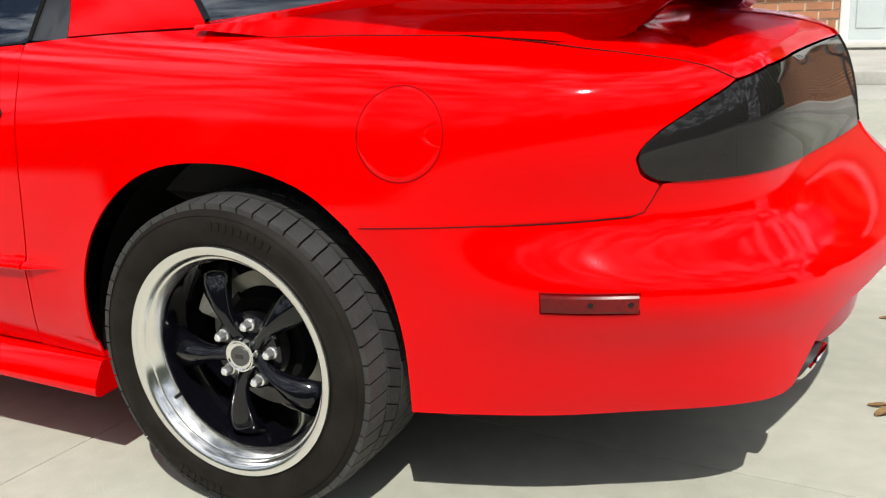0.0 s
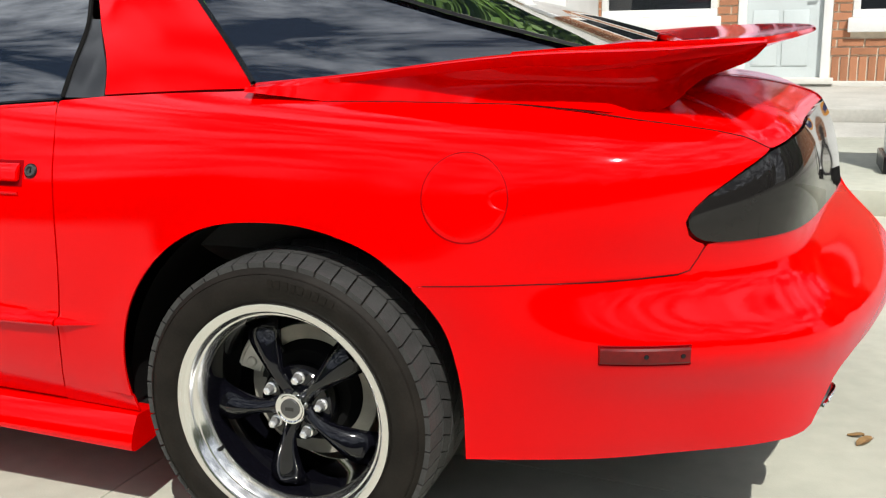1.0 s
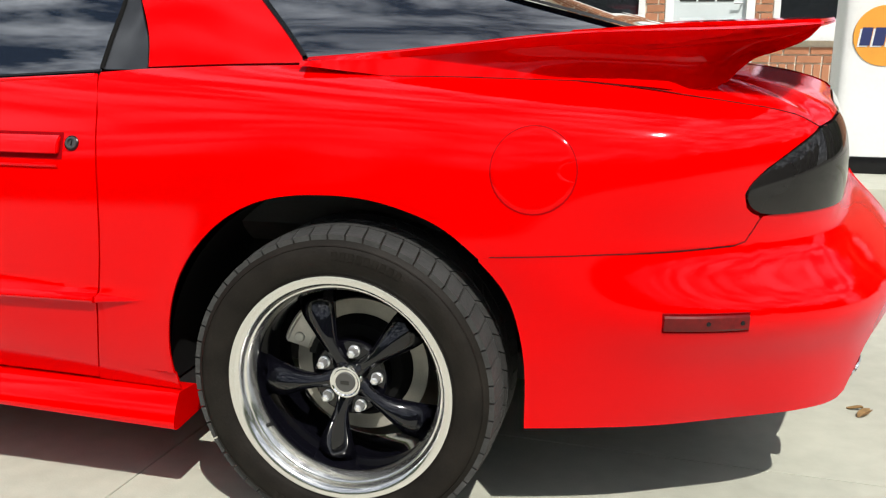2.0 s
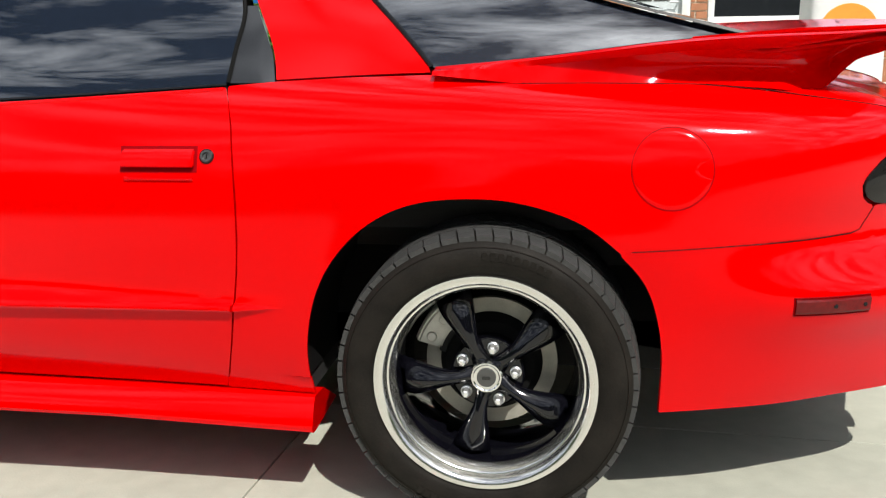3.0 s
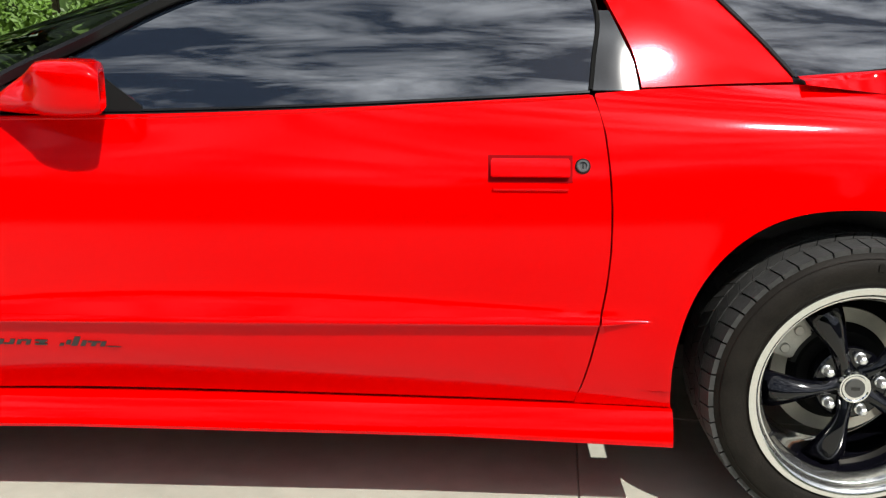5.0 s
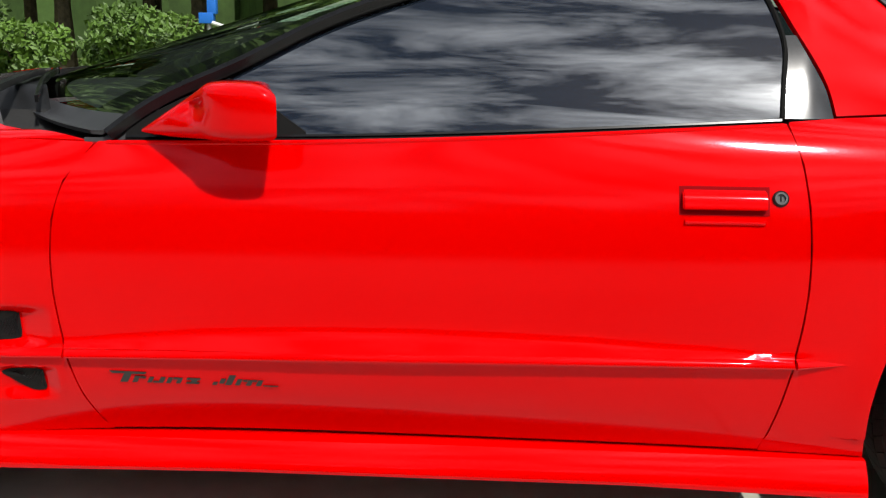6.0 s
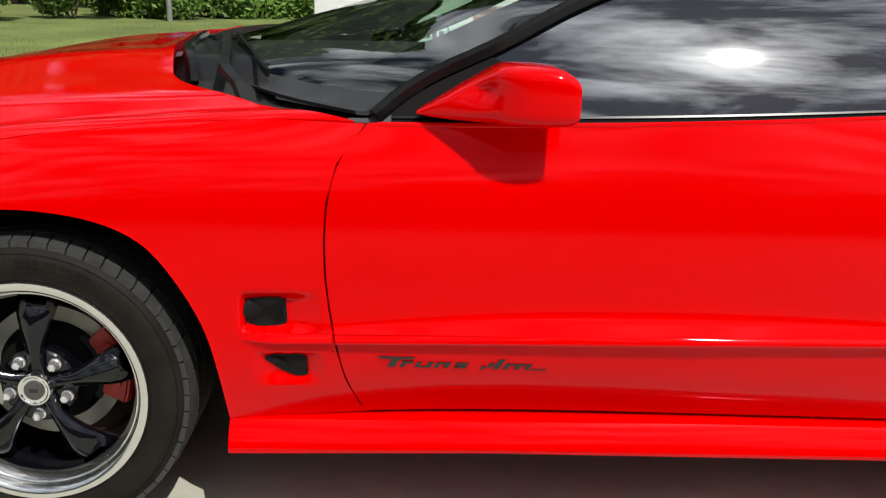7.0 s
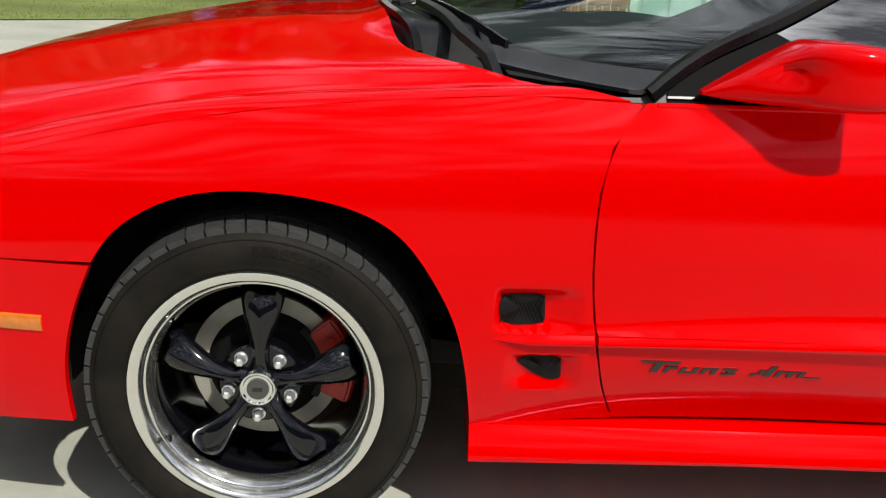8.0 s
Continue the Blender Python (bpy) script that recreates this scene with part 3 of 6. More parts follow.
def build_tail_lamp():
    hi = lin([.772, .774, .777, .79, .81, .834, .88, .956, 1.06, 1.245, 1.55, 1.75], [.710, .722, .730, .743, .757, .7715, .794, .826, .842, .850, .856, .858])
    lo = lin([.772, .774, .780, .79, .808, .835, .87, 1.75], [.708, .697, .687, .678, .669, .6645, .663, .663])
    rows = []
    for u in np.linspace(0, 1, 64):
        s = .7725 + (1.70 - .7725) * u ** 2.2
        rows.append([(s, lo(s) + .003 + (hi(s) - lo(s) - .006) * v) for v in np.linspace(0, 1, 16)])
    bm = bmesh.new()
    pts = [[skin(s, z, .003 + .010 * math.sin(math.pi * j / 15) * min(1, i / 24)) for j, (s, z) in enumerate(row)] for i, row in enumerate(rows)]
    shell(bm, pts, lambda i, j: -skin_normal(*rows[i][j]) * .02)
    bmesh.ops.recalc_face_normals(bm, faces=bm.faces[:])
    return part("tail_lamp", bm, LAMP, car, "smoked black wraparound tail lamp")


def build_fuel_door():
    cs, cz, r = .366, .755, .080
    # dark red ring on the skin, painted as the shaded gap round the flap
    bm = bmesh.new()
    rows = []
    for i in range(49):
        a = 2 * math.pi * i / 48
        rows.append([skin(cs + q * math.cos(a), cz + q * math.sin(a), o) for q, o in ((r - .0024, -.004), (r - .0012, .0006), (r + .0006, .0006), (r + .0016, -.004))])
    grid(bm, rows)
    bmesh.ops.recalc_face_normals(bm, faces=bm.faces[:])
    ring = part("fuel_door", bm, RINGRED, car, "round red fuel filler door with finger notch")
    bm = bmesh.new()
    rows = []
    for i in range(120):
        a = 2 * math.pi * i / 120
        row = []
        for k in range(17):
            q = (r - .0018) * k / 16
            x, z = q * math.cos(a), q * math.sin(a)
            notch = max(0, 1 - ((x - r) / .034) ** 2 - (z / .020) ** 2)
            row.append(skin(cs + x, cz + z, .0022 - .014 * notch - (.0015 if k == 16 else 0)))
        rows.append(row)
    grid(bm, rows, close_u=True)
    bmesh.ops.remove_doubles(bm, verts=bm.verts[:], dist=1e-5)
    bmesh.ops.recalc_face_normals(bm, faces=bm.faces[:])
    part("fuel_flap", bm, RED, ring)


def build_rocker():
    low = lin([-2.18, -1.65, -1.2, -.85, -.374], [.197, .203, .199, .196, .181])
    top = lin([-2.18, -1.65, -1.2, -.82, -.374], [.2665, .2660, .2655, .262, .2575])
    yo = lin([-2.18, -1.5, -.8, -.374], [-.040, -.036, -.031, -.033])
    rows = []
    for x in np.linspace(-2.178, -.374, 60):
        l, t, y = low(x), top(x), yo(x)
        h = t - l
        rows.append([(x, y + .10, t - .006), (x, y + .036, t), (x, y + .030, t - .0015), (x, y + .014, t - .32 * h), (x, y + .005, t - .58 * h), (x, y + .001, t - .75 * h), (x, y, l + .012),
                     (x, y + .003, l + .004), (x, y + .012, l), (x, y + .03, l), (x, y + .2, l + .01)])
    bm = bmesh.new()
    vs = grid(bm, rows)
    bm.faces.new(vs[0]); bm.faces.new(vs[-1])
    bmesh.ops.recalc_face_normals(bm, faces=bm.faces[:])
    r = part("rocker_skirt", bm, RED, car)
    return r


def build_vents():
    # two mesh-backed gills in the front fender, with a scooped surround
    def vent(corners):
        out_pts = corners
        for _ in range(3):      # round the corners off
            out_pts = [(a[0] + (b[0] - a[0]) * f, a[1] + (b[1] - a[1]) * f) for a, b in zip(out_pts, out_pts[1:] + out_pts[:1]) for f in (.2, .8)]
        n = len(out_pts)
        bm = bmesh.new()
        cx, cz = sum(p[0] for p in out_pts) / n, sum(p[1] for p in out_pts) / n
        c = bm.verts.new(skin(cx, cz, .003))
        o = [bm.verts.new(skin(*p, .003)) for p in out_pts]
        for i in range(n):
            bm.faces.new((c, o[i], o[(i + 1) % n]))
        bmesh.ops.recalc_face_normals(bm, faces=bm.faces[:])
        v = part("fender_vent", bm, MESH, car, "black mesh fender vent")
        bm = bmesh.new()
        x0, x1 = min(p[0] for p in out_pts), max(p[0] for p in out_pts)
        z0, z1 = min(p[1] for p in out_pts), max(p[1] for p in out_pts)
        for i in range(13):
            x = x0 + (x1 - x0) * (i + .5) / 13
            for d in (-1, 1):
                a, b = Vector((x - d * .012, z0 + .004)), Vector((x + d * .012, z1 - .004))
                a.x, b.x = min(max(a.x, x0 + .003), x1 - .003), min(max(b.x, x0 + .003), x1 - .003)
                if z0 < .4:
                    f = (x - x0) / (x1 - x0)
                    a.y = max(a.y, z0 + (1 - f) ** 1.3 * .052)
                if a.y < b.y - .006:
                    sweep(bm, [skin(a.x, a.y, .0034), skin(b.x, b.y, .0034)], circle(.0007, 4))
        part("vent_grille", bm, TRIM, v)
    up = [(-2.132, .472), (-2.056, .474), (-2.057, .500), (-2.059, .531), (-2.10, .532), (-2.138, .527), (-2.141, .50)]
    dn = [(-2.108, .411), (-2.022, .414), (-2.019, .388), (-2.017, .366), (-2.040, .364), (-2.066, .373), (-2.088, .390)]
    vent(up)
    vent(dn)


def build_badge():
    # slanted dark plates along the door in place of the model script
    def plate(x0, x1, z0, z1):
        sl = .55
        pts = [(x0 + (z0 - .39) * sl, z0), (x1 + (z0 - .39) * sl, z0), (x1 + (z1 - .39) * sl, z1), (x0 + (z1 - .39) * sl, z1)]
        bm = bmesh.new()
        solid_poly(bm, [skin(x, z - (x + 1.87) * .012, .0008) for x, z in pts], (0, -.002, 0))
        return part("badge_plate", bm, BADGE, badge, smooth=False)
    bm = bmesh.new()
    x0 = -1.880
    solid_poly(bm, [skin(x0, .416, .0008), skin(x0 + .075, .414, .0008), skin(x0 + .070, .409, .0008), skin(x0 + .006, .411, .0008)], (0, -.002, 0))
    badge = part("badge", bm, BADGE, car, "black slanted emblem plates on the door", smooth=False)
    for a, wd, lo, hi in ((-1.862, .015, .391, .411), (-1.838, .010, .391, .405), (-1.827, .012, .400, .4045), (-1.808, .009, .391, .404), (-1.797, .012, .391, .395), (-1.786, .010, .391, .4045),
                          (-1.770, .009, .391, .404), (-1.760, .010, .400, .4045), (-1.750, .009, .391, .404), (-1.733, .027, .400, .4045), (-1.730, .026, .391, .3945), (-1.722, .012, .395, .400),
                          (-1.677, .009, .390, .397), (-1.665, .010, .394, .405), (-1.652, .013, .391, .414), (-1.632, .010, .391, .405), (-1.620, .009, .400, .4045), (-1.610, .010, .391, .404),
                          (-1.600, .008, .400, .4045), (-1.590, .010, .391, .404), (-1.575, .030, .3905, .3925)):
        plate(a, a + wd, lo, hi)


def glass_y(x, z):
    q = z - .905
    return .095 + max(0, x + .5) * .13 + .52 * q + .35 * q * q


def gl(x, z, out=0.0):
    return Vector((x, glass_y(x, z) - out * .87, z + out * .5))


A_LINE = [(-1.905, .872), (-1.836, .926), (-1.663, 1.012), (-1.496, 1.098), (-1.340, 1.158), (-1.2, 1.200), (-1.02, 1.238)]
a_line = cubic([p[0] for p in A_LINE], [p[1] for p in A_LINE])
rear_edge = cubic([.90, .92, 1.0, 1.072, 1.10, 1.187, 1.25], [-.566, -.563, -.553, -.546, -.552, -.588, -.64])


def glass_panel(name, rows, mat, label="", thick=.005, parent=None):
    bm = bmesh.new()
    pts = [[gl(x, z) for x, z in r] for r in rows]
    shell(bm, pts, lambda i, j: Vector((0, thick * .87, -thick * .5)))
    bmesh.ops.recalc_face_normals(bm, faces=bm.faces[:])
    return part(name, bm, mat, parent or car, label)


def build_greenhouse():
    rows = []
    for u in np.linspace(0, 1, 50):
        row = []
        for v in np.linspace(0, 1, 18):
            x = -1.86 + (-.556 + 1.86) * u
            for _ in range(4):
                lo = float(belt(x)) - .006
                hi = min(float(a_line(min(x, -1.02))) - .014 if x < -1.02 else 1.212 + (x + 1.02) * .02, 1.24)
                hi = max(hi, lo + .004)
                z = lo + (hi - lo) * v
                x = -1.86 + (float(rear_edge(min(max(z, .9), 1.25))) - .002 + 1.86) * u
            row.append((x, z))
        rows.append(row)
    glass_panel("door_glass", rows, GLASS, "dark tinted frameless door glass reflecting clouds")
    # sweep along the belt: thin black wiper seal
    bm = bmesh.new()
    sweep(bm, [gl(x, float(belt(x)) + .001, .003) for x in np.linspace(-1.86, -.565, 40)], circle(.0045, 6))
    part("belt_seal", bm, TRIM, car)
    bm = bmesh.new()
    shell(bm, [[skin(x, float(belt(x)) - .003, -.002).lerp(gl(x, float(belt(x)) - .001), v) for v in (0, .5, 1)] for x in np.linspace(-1.86, -.565, 40)], lambda i, j: Vector((0, 0, -.006)))
    bmesh.ops.recalc_face_normals(bm, faces=bm.faces[:])
    part("belt_trim", bm, BLACKGAP, car)
    bm = bmesh.new()
    sweep(bm, [gl(float(rear_edge(z)), z, .002) for z in np.linspace(.922, 1.24, 18)], circle(.005, 6))
    part("glass_seal", bm, BLACKGAP, car)
    # grey triangle behind the door glass
    rows = []
    right = lambda z: float(np.interp(z, [.925, .982, 1.085], [-.461, -.472, -.521]))
    for v in np.linspace(0, 1, 10):
        z = .922 + (1.083 - .922) * v
        a = float(rear_edge(z)) + .004
        b = max(right(z), a + .001)
        rows.append([(a + (b - a) * u, z) for u in np.linspace(0, 1, 5)])
    glass_panel("pillar_applique", rows, APPLIQUE, "satin grey triangular pillar trim")
    # red sail pillar
    left = cubic([.928, .982, 1.085, 1.19, 1.25], [-.457, -.468, -.517, -.570, -.61])
    rgt = cubic([.945, 1.0, 1.08, 1.12, 1.25], [-.129, -.178, -.257, -.298, -.44])
    rows = []
    for v in np.linspace(0, 1, 24):
        row = []
        for u in np.linspace(0, 1, 14):
            z0 = .926 + .010 * u
            z = z0 + (1.255 - z0) * v
            a, b = float(left(max(z, .928))) , float(rgt(max(z, .945))) - .004
            row.append((a + (b - a) * u, z))
        rows.append(row)
    bm = bmesh.new()
    pts = [[gl(x, z, .004 + .003 * math.sin(math.pi * j / 13)) for j, (x, z) in enumerate(r)] for r in rows]
    shell(bm, pts, lambda i, j: Vector((0, .015, -.008)))
    bmesh.ops.recalc_face_normals(bm, faces=bm.faces[:])
    part("sail_pillar", bm, RED, car)
    # quarter glass: from the sail to the hatch strip
    hatch = cubic([-.40, .089, .27, .412, .527], [1.235, 1.122, 1.070, 1.033, 1.003])
    bot = cubic([-.129, .02, .17, .283, .415, .53], [.947, .960, .975, .987, .999, 1.003])
    rows = []
    for u in np.linspace(0, 1, 36):
        row = []
        for v in np.linspace(0, 1, 12):
            xb = -.126 + (.525 + .126) * u
            xt = -.40 + (.527 + .40) * u
            zb, zt = float(bot(xb)), max(float(hatch(xt)), float(bot(xb)) + .0005)
            row.append((xb + (xt - xb) * v, zb + (zt - zb) * v))
        rows.append(row)
    glass_panel("quarter_glass", rows, GLASS, "dark tinted rear quarter glass")
    bm = bmesh.new()
    sweep(bm, [gl(float(rgt(z)) , z, .005) for z in np.linspace(.947, 1.25, 18)], circle(.0055, 6))
    part("glass_seal", bm, TRIM, car)
    bm = bmesh.new()
    sweep(bm, [gl(x, float(hatch(x)), .004) for x in np.linspace(-.40, .53, 26)], [(-.010, 0), (-.006, .006), (.006, .006), (.010, 0)])
    part("hatch_seal", bm, TRIM, car)
    # hatch glass across the car, and the roof
    bm = bmesh.new()
    rows = []
    for u in np.linspace(0, 1, 30):
        x = -.40 + (.527 + .40) * u
        a = gl(x, float(hatch(x)))
        b = Vector((x + .06 * u, MID, a.z + .070 - .075 * u))
        rows.append([a.lerp(b, w) + Vector((0, 0, .045 * math.sin(math.pi * w / 2) - .045 * w)) for w in np.linspace(0, 1, 14)] +
                    [Vector((0, 2 * MID, 0)) + Vector((q.x, -q.y, q.z)) for q in [a.lerp(b, w) + Vector((0, 0, .045 * math.sin(math.pi * w / 2) - .045 * w)) for w in np.linspace(1, 0, 14)[1:]]])
    shell(bm, rows, lambda i, j: Vector((0, 0, -.005)))
    bmesh.ops.recalc_face_normals(bm, faces=bm.faces[:])
    part("hatch_glass", bm, GLASS, car, "dark tinted sloping hatch glass")
    bm = bmesh.new()
    rows = []
    for x, ze, zm in ((-1.12, 1.235, 1.292), (-.9, 1.25, 1.312), (-.7, 1.258, 1.316), (-.5, 1.252, 1.308), (-.38, 1.235, 1.29)):
        e, row = gl(x, ze - .012, .004), []
        for w in np.linspace(0, 1, 12):
            row.append(Vector((x, e.y + (MID - e.y) * w, e.z + (zm - e.z) * math.sin(math.pi * w / 2) ** .8)))
        rows.append(row + [Vector((q.x, 2 * MID - q.y, q.z)) for q in row[-2::-1]])
    shell(bm, rows, lambda i, j: Vector((0, 0, -.02)))
    bmesh.ops.recalc_face_normals(bm, faces=bm.faces[:])
    part("roof", bm, RED, car)
    # roof rail over the door glass
    bm = bmesh.new()
    sweep(bm, [gl(x, 1.226 + .03 * math.sin((x + 1.05) * 2.5), .004) for x in np.linspace(-1.08, -.42, 14)], [(-.02, -.016), (-.02, .016), (.02, .018), (.02, -.018)])
    part("roof_rail", bm, RED, car)
    # A pillar moulding
    bm = bmesh.new()
    path = [gl(x, float(a_line(x)) - .010, .006) for x in np.linspace(-1.895, -1.02, 30)]
    sweep(bm, path, [(-.012, -.014), (-.016, .002), (-.010, .012), (.010, .014), (.018, .006), (.014, -.012)])
    part("windscreen_pillar", bm, TRIM, car, "black windscreen pillar moulding")
    bm = bmesh.new()
    sweep(bm, [gl(x, float(a_line(x)) - .0245, .010) for x in np.linspace(-1.84, -1.05, 26)], circle(.0035, 6))
    part("pillar_seal", bm, BLACKGAP, car)
    # windscreen
    mid = cubic([-2.40, -2.1, -1.74, -1.4, -1.12], [.945, 1.030, 1.140, 1.235, 1.295])
    bm = bmesh.new()
    rows = []
    for u in np.linspace(0, 1, 26):
        a = gl(-1.90 + (-1.03 + 1.90) * u, float(a_line(-1.90 + (-1.03 + 1.90) * u)), .010)
        mx = -2.38 + (-1.12 + 2.38) * u
        b = Vector((mx, MID, float(mid(mx))))
        row = []
        for w in np.linspace(0, 1, 16):
            x = a.x + (b.x - a.x) * math.sin(math.pi * w / 2) ** 1.0
            y = a.y + (b.y - a.y) * w
            z = a.z + (b.z - a.z) * math.sin(math.pi * w / 2) ** (2.4 - 1.2 * min(1, u * 2.2))
            row.append(Vector((x, y, z)))
        rows.append(row + [Vector((q.x, 2 * MID - q.y, q.z)) for q in row[-2::-1]])
    shell(bm, rows, lambda i, j: Vector((.003, 0, -.004)))
    bmesh.ops.recalc_face_normals(bm, faces=bm.faces[:])
    scr = part("windscreen", bm, SCREEN, car, "raked windscreen reflecting green trees")
    scr.visible_shadow = False
    # black band along the pillar edge, just inside the screen
    bm = bmesh.new()
    grid(bm, [[q + Vector((.006, .002, -.010)) for q in rows[i][0:4]] for i in range(26)])
    part("screen_border", bm, BLACKGAP, scr)
    # grey plastic finisher over the foot of the screen
    def on_screen(u, w):
        a = gl(-1.90 + .87 * u, float(a_line(-1.90 + .87 * u)), .010)
        mx = -2.38 + 1.26 * u
        b = Vector((mx, MID, float(mid(mx))))
        return Vector((a.x + (b.x - a.x) * math.sin(math.pi * w / 2), a.y + (b.y - a.y) * w, a.z + (b.z - a.z) * math.sin(math.pi * w / 2) ** (2.4 - 1.2 * min(1, max(0, u) * 2.2))))
    fr = []
    for w in np.linspace(0, 1, 40):
        hi = .036 * max(0, 1 - w / .6) ** .7 + .008
        fr.append([on_screen(-.034 + (hi + .034) * v, w) + Vector((-.002, 0, .005 * (1 - .8 * v))) for v in np.linspace(0, 1, 8)])
    bm = bmesh.new()
    fr += [[Vector((q.x, 2 * MID - q.y, q.z)) for q in r] for r in fr[-2::-1]]
    shell(bm, fr, lambda i, j: Vector((.004, 0, -.008)))
    bmesh.ops.recalc_face_normals(bm, faces=bm.faces[:])
    grid(bm, [[gl(x, .858 + (float(a_line(max(x, -1.905))) - .006 - .858) * v, .002) for v in (0, .5, 1)] for x in np.linspace(-1.945, -1.80, 8)])
    part("screen_finisher", bm, PLASTIC, car, "grey weathered plastic finisher under the windscreen")

    # black dashboard that meets the foot of the screen
    bm = bmesh.new()
    rows = []
    for w in np.linspace(.05, 1, 20):
        a = on_screen(.06, w) + Vector((.02, 0, -.02))
        rows.append([a.lerp(Vector((-1.42, a.y, .905)), v) + Vector((0, 0, .02 * math.sin(math.pi * v))) for v in np.linspace(0, 1, 9)] + [Vector((-1.40, a.y, .70))])
    rows += [[Vector((q.x, 2 * MID - q.y, q.z)) for q in r] for r in rows[-2::-1]]
    grid(bm, rows)
    bmesh.ops.recalc_face_normals(bm, faces=bm.faces[:])
    part("dashboard", bm, CABIN, car, "black dashboard top")


def build_hood():
    ztop = cubic([-3.45, -3.08, -2.9, -2.7, -2.5, -2.3, -2.10, -1.9], [.60, .705, .755, .80, .832, .852, .866, .866])
    zmid = cubic([-3.6, -3.45, -3.3, -3.0, -2.7, -2.45, -2.30, -1.9], [.68, .752, .808, .886, .937, .962, .964, .90])
    edge = cubic([0, .08, .16, .25, .34, .45, .58, 1.0], [-1.93, -2.03, -2.13, -2.23, -2.31, -2.35, -2.375, -2.42])
    bulge = cubic([-3.6, -3.1, -2.75, -2.4, -2.2, -1.9], [.62, .62, .58, .46, .42, .40])
    def top(x, w):
        a = skin(x, float(ztop(x)))
        up = (skin(x, float(ztop(x))) - skin(x, float(ztop(x)) - .004)).normalized()
        up = Vector((0, up.y, up.z)).normalized()
        b = Vector((x, MID, float(zmid(x))))
        L = .75
        h = w
        h00, h10, h01, h11 = 2 * h**3 - 3 * h**2 + 1, h**3 - 2 * h**2 + h, -2 * h**3 + 3 * h**2, h**3 - h**2
        p = a * h00 + up * (L * float(bulge(x))) * h10 + b * h01 + Vector((0, L * 1.15, 0)) * h11
        # a ridge along the scooped middle, and the raised lip at the back
        p.z += .016 * math.exp(-((w - .58) / .11) ** 2)
        lip = min(1, max(0, 1 - (float(edge(w)) - x) / .07)) * min(1, max(0, (w - .36) / .14))
        p.z += .014 * lip * lip
        # shallow valley along the shut line
        p.z -= .011 * math.exp(-((w - .135) / .05) ** 2)
        p.x = x + (a.x - x) * (1 - w)
        return p
    # fender top strip up to the shut line, then the hood
    wl = .115
    bm = bmesh.new()
    rows = []
    for u in np.linspace(0, 1, 60):
        row = []
        for w in np.linspace(0, wl, 8):
            xr = float(edge(w))
            row.append(top(-3.10 + (xr + 3.10) * u, w))
        rows.append(row)
    shell(bm, rows, lambda i, j: Vector((0, .004, -.012)))
    bmesh.ops.recalc_face_normals(bm, faces=bm.faces[:])
    part("fender_top", bm, RED, car)
    bm = bmesh.new()
    rows = []
    ws = np.linspace(wl + .004, 1, 26)
    for u in np.linspace(0, 1, 60):
        row = [top(-3.45 + (float(edge(w)) + 3.45) * u, w) for w in ws]
        rows.append(row + [Vector((q.x, 2 * MID - q.y, q.z)) for q in row[-2::-1]])
    shell(bm, rows, lambda i, j: Vector((0, 0, -.022)))
    bmesh.ops.recalc_face_normals(bm, faces=bm.faces[:])
    part("hood", bm, RED, car)
    # nose between hood and bumper
    bm = bmesh.new()
    rows = []
    for s in np.linspace(-4.25, -3.08, 40):
        z0 = float(np.interp(s, [-4.25, -3.4, -3.08], [.56, .552, .549]))
        z1 = float(np.interp(s, [-4.25, -3.6, -3.3, -3.08], [.66, .62, .645, .705]))
        rows.append([skin(s, z0 + (z1 - z0) * v) for v in np.linspace(0, 1, 8)])
    shell(bm, rows, lambda i, j: Vector((.01, .01, 0)))
    bmesh.ops.recalc_face_normals(bm, faces=bm.faces[:])
    part("nose_panel", bm, RED, car)
    # cowl: a dark pit by the wiper pivot, a moulded shoulder, then the flat top under the screen
    lvl = cubic([.10, .17, .26, .34, .38, .41, .45, .60, MID], [.862, .858, .860, .880, .918, .946, .954, .958, .962])
    fore = cubic([.10, .17, .26, .34, .45, .60, MID], [-2.07, -2.20, -2.30, -2.34, -2.375, -2.41, -2.45])
    back = cubic([.10, .17, .26, .34, .45, .60, MID], [-1.95, -2.03, -2.09, -2.13, -2.19, -2.25, -2.33])
    bm = bmesh.new()
    rows = []
    for y in [*np.linspace(.10, .34, 14), *np.linspace(.345, .46, 14), *np.linspace(.48, MID, 14)]:
        row = []
        for v in np.linspace(0, 1, 14):
            x = float(fore(y)) + (float(back(y)) - float(fore(y))) * v
            z = float(lvl(y)) - .075 * max(0, 1 - v / .25) ** 2
            z += .004 * math.sin(v * 26) * min(1, max(0, (y - .46) / .05))
            row.append(Vector((x, y, z)))
        rows.append(row)
    grid(bm, rows[:17])
    part("wiper_well", bm, UNDER, car)
    bm = bmesh.new()
    rows = rows[16:] + [[Vector((q.x, 2 * MID - q.y, q.z)) for q in r] for r in rows[-2:15:-1]]
    grid(bm, rows)
    bmesh.ops.recalc_face_normals(bm, faces=bm.faces[:])
    part("cowl_panel", bm, COWL, car, "weathered black plastic windscreen cowl")
    bm = bmesh.new()
    sweep(bm, resample([(-2.30, .335, .900), (-2.31, .37, .935), (-2.33, .42, .956), (-2.36, .55, .966), (-2.40, MID, .972)], 18), [(-.010, -.006), (-.008, .006), (.008, .006), (.010, -.006)])
    part("cowl_seal", bm, TRIM, car)


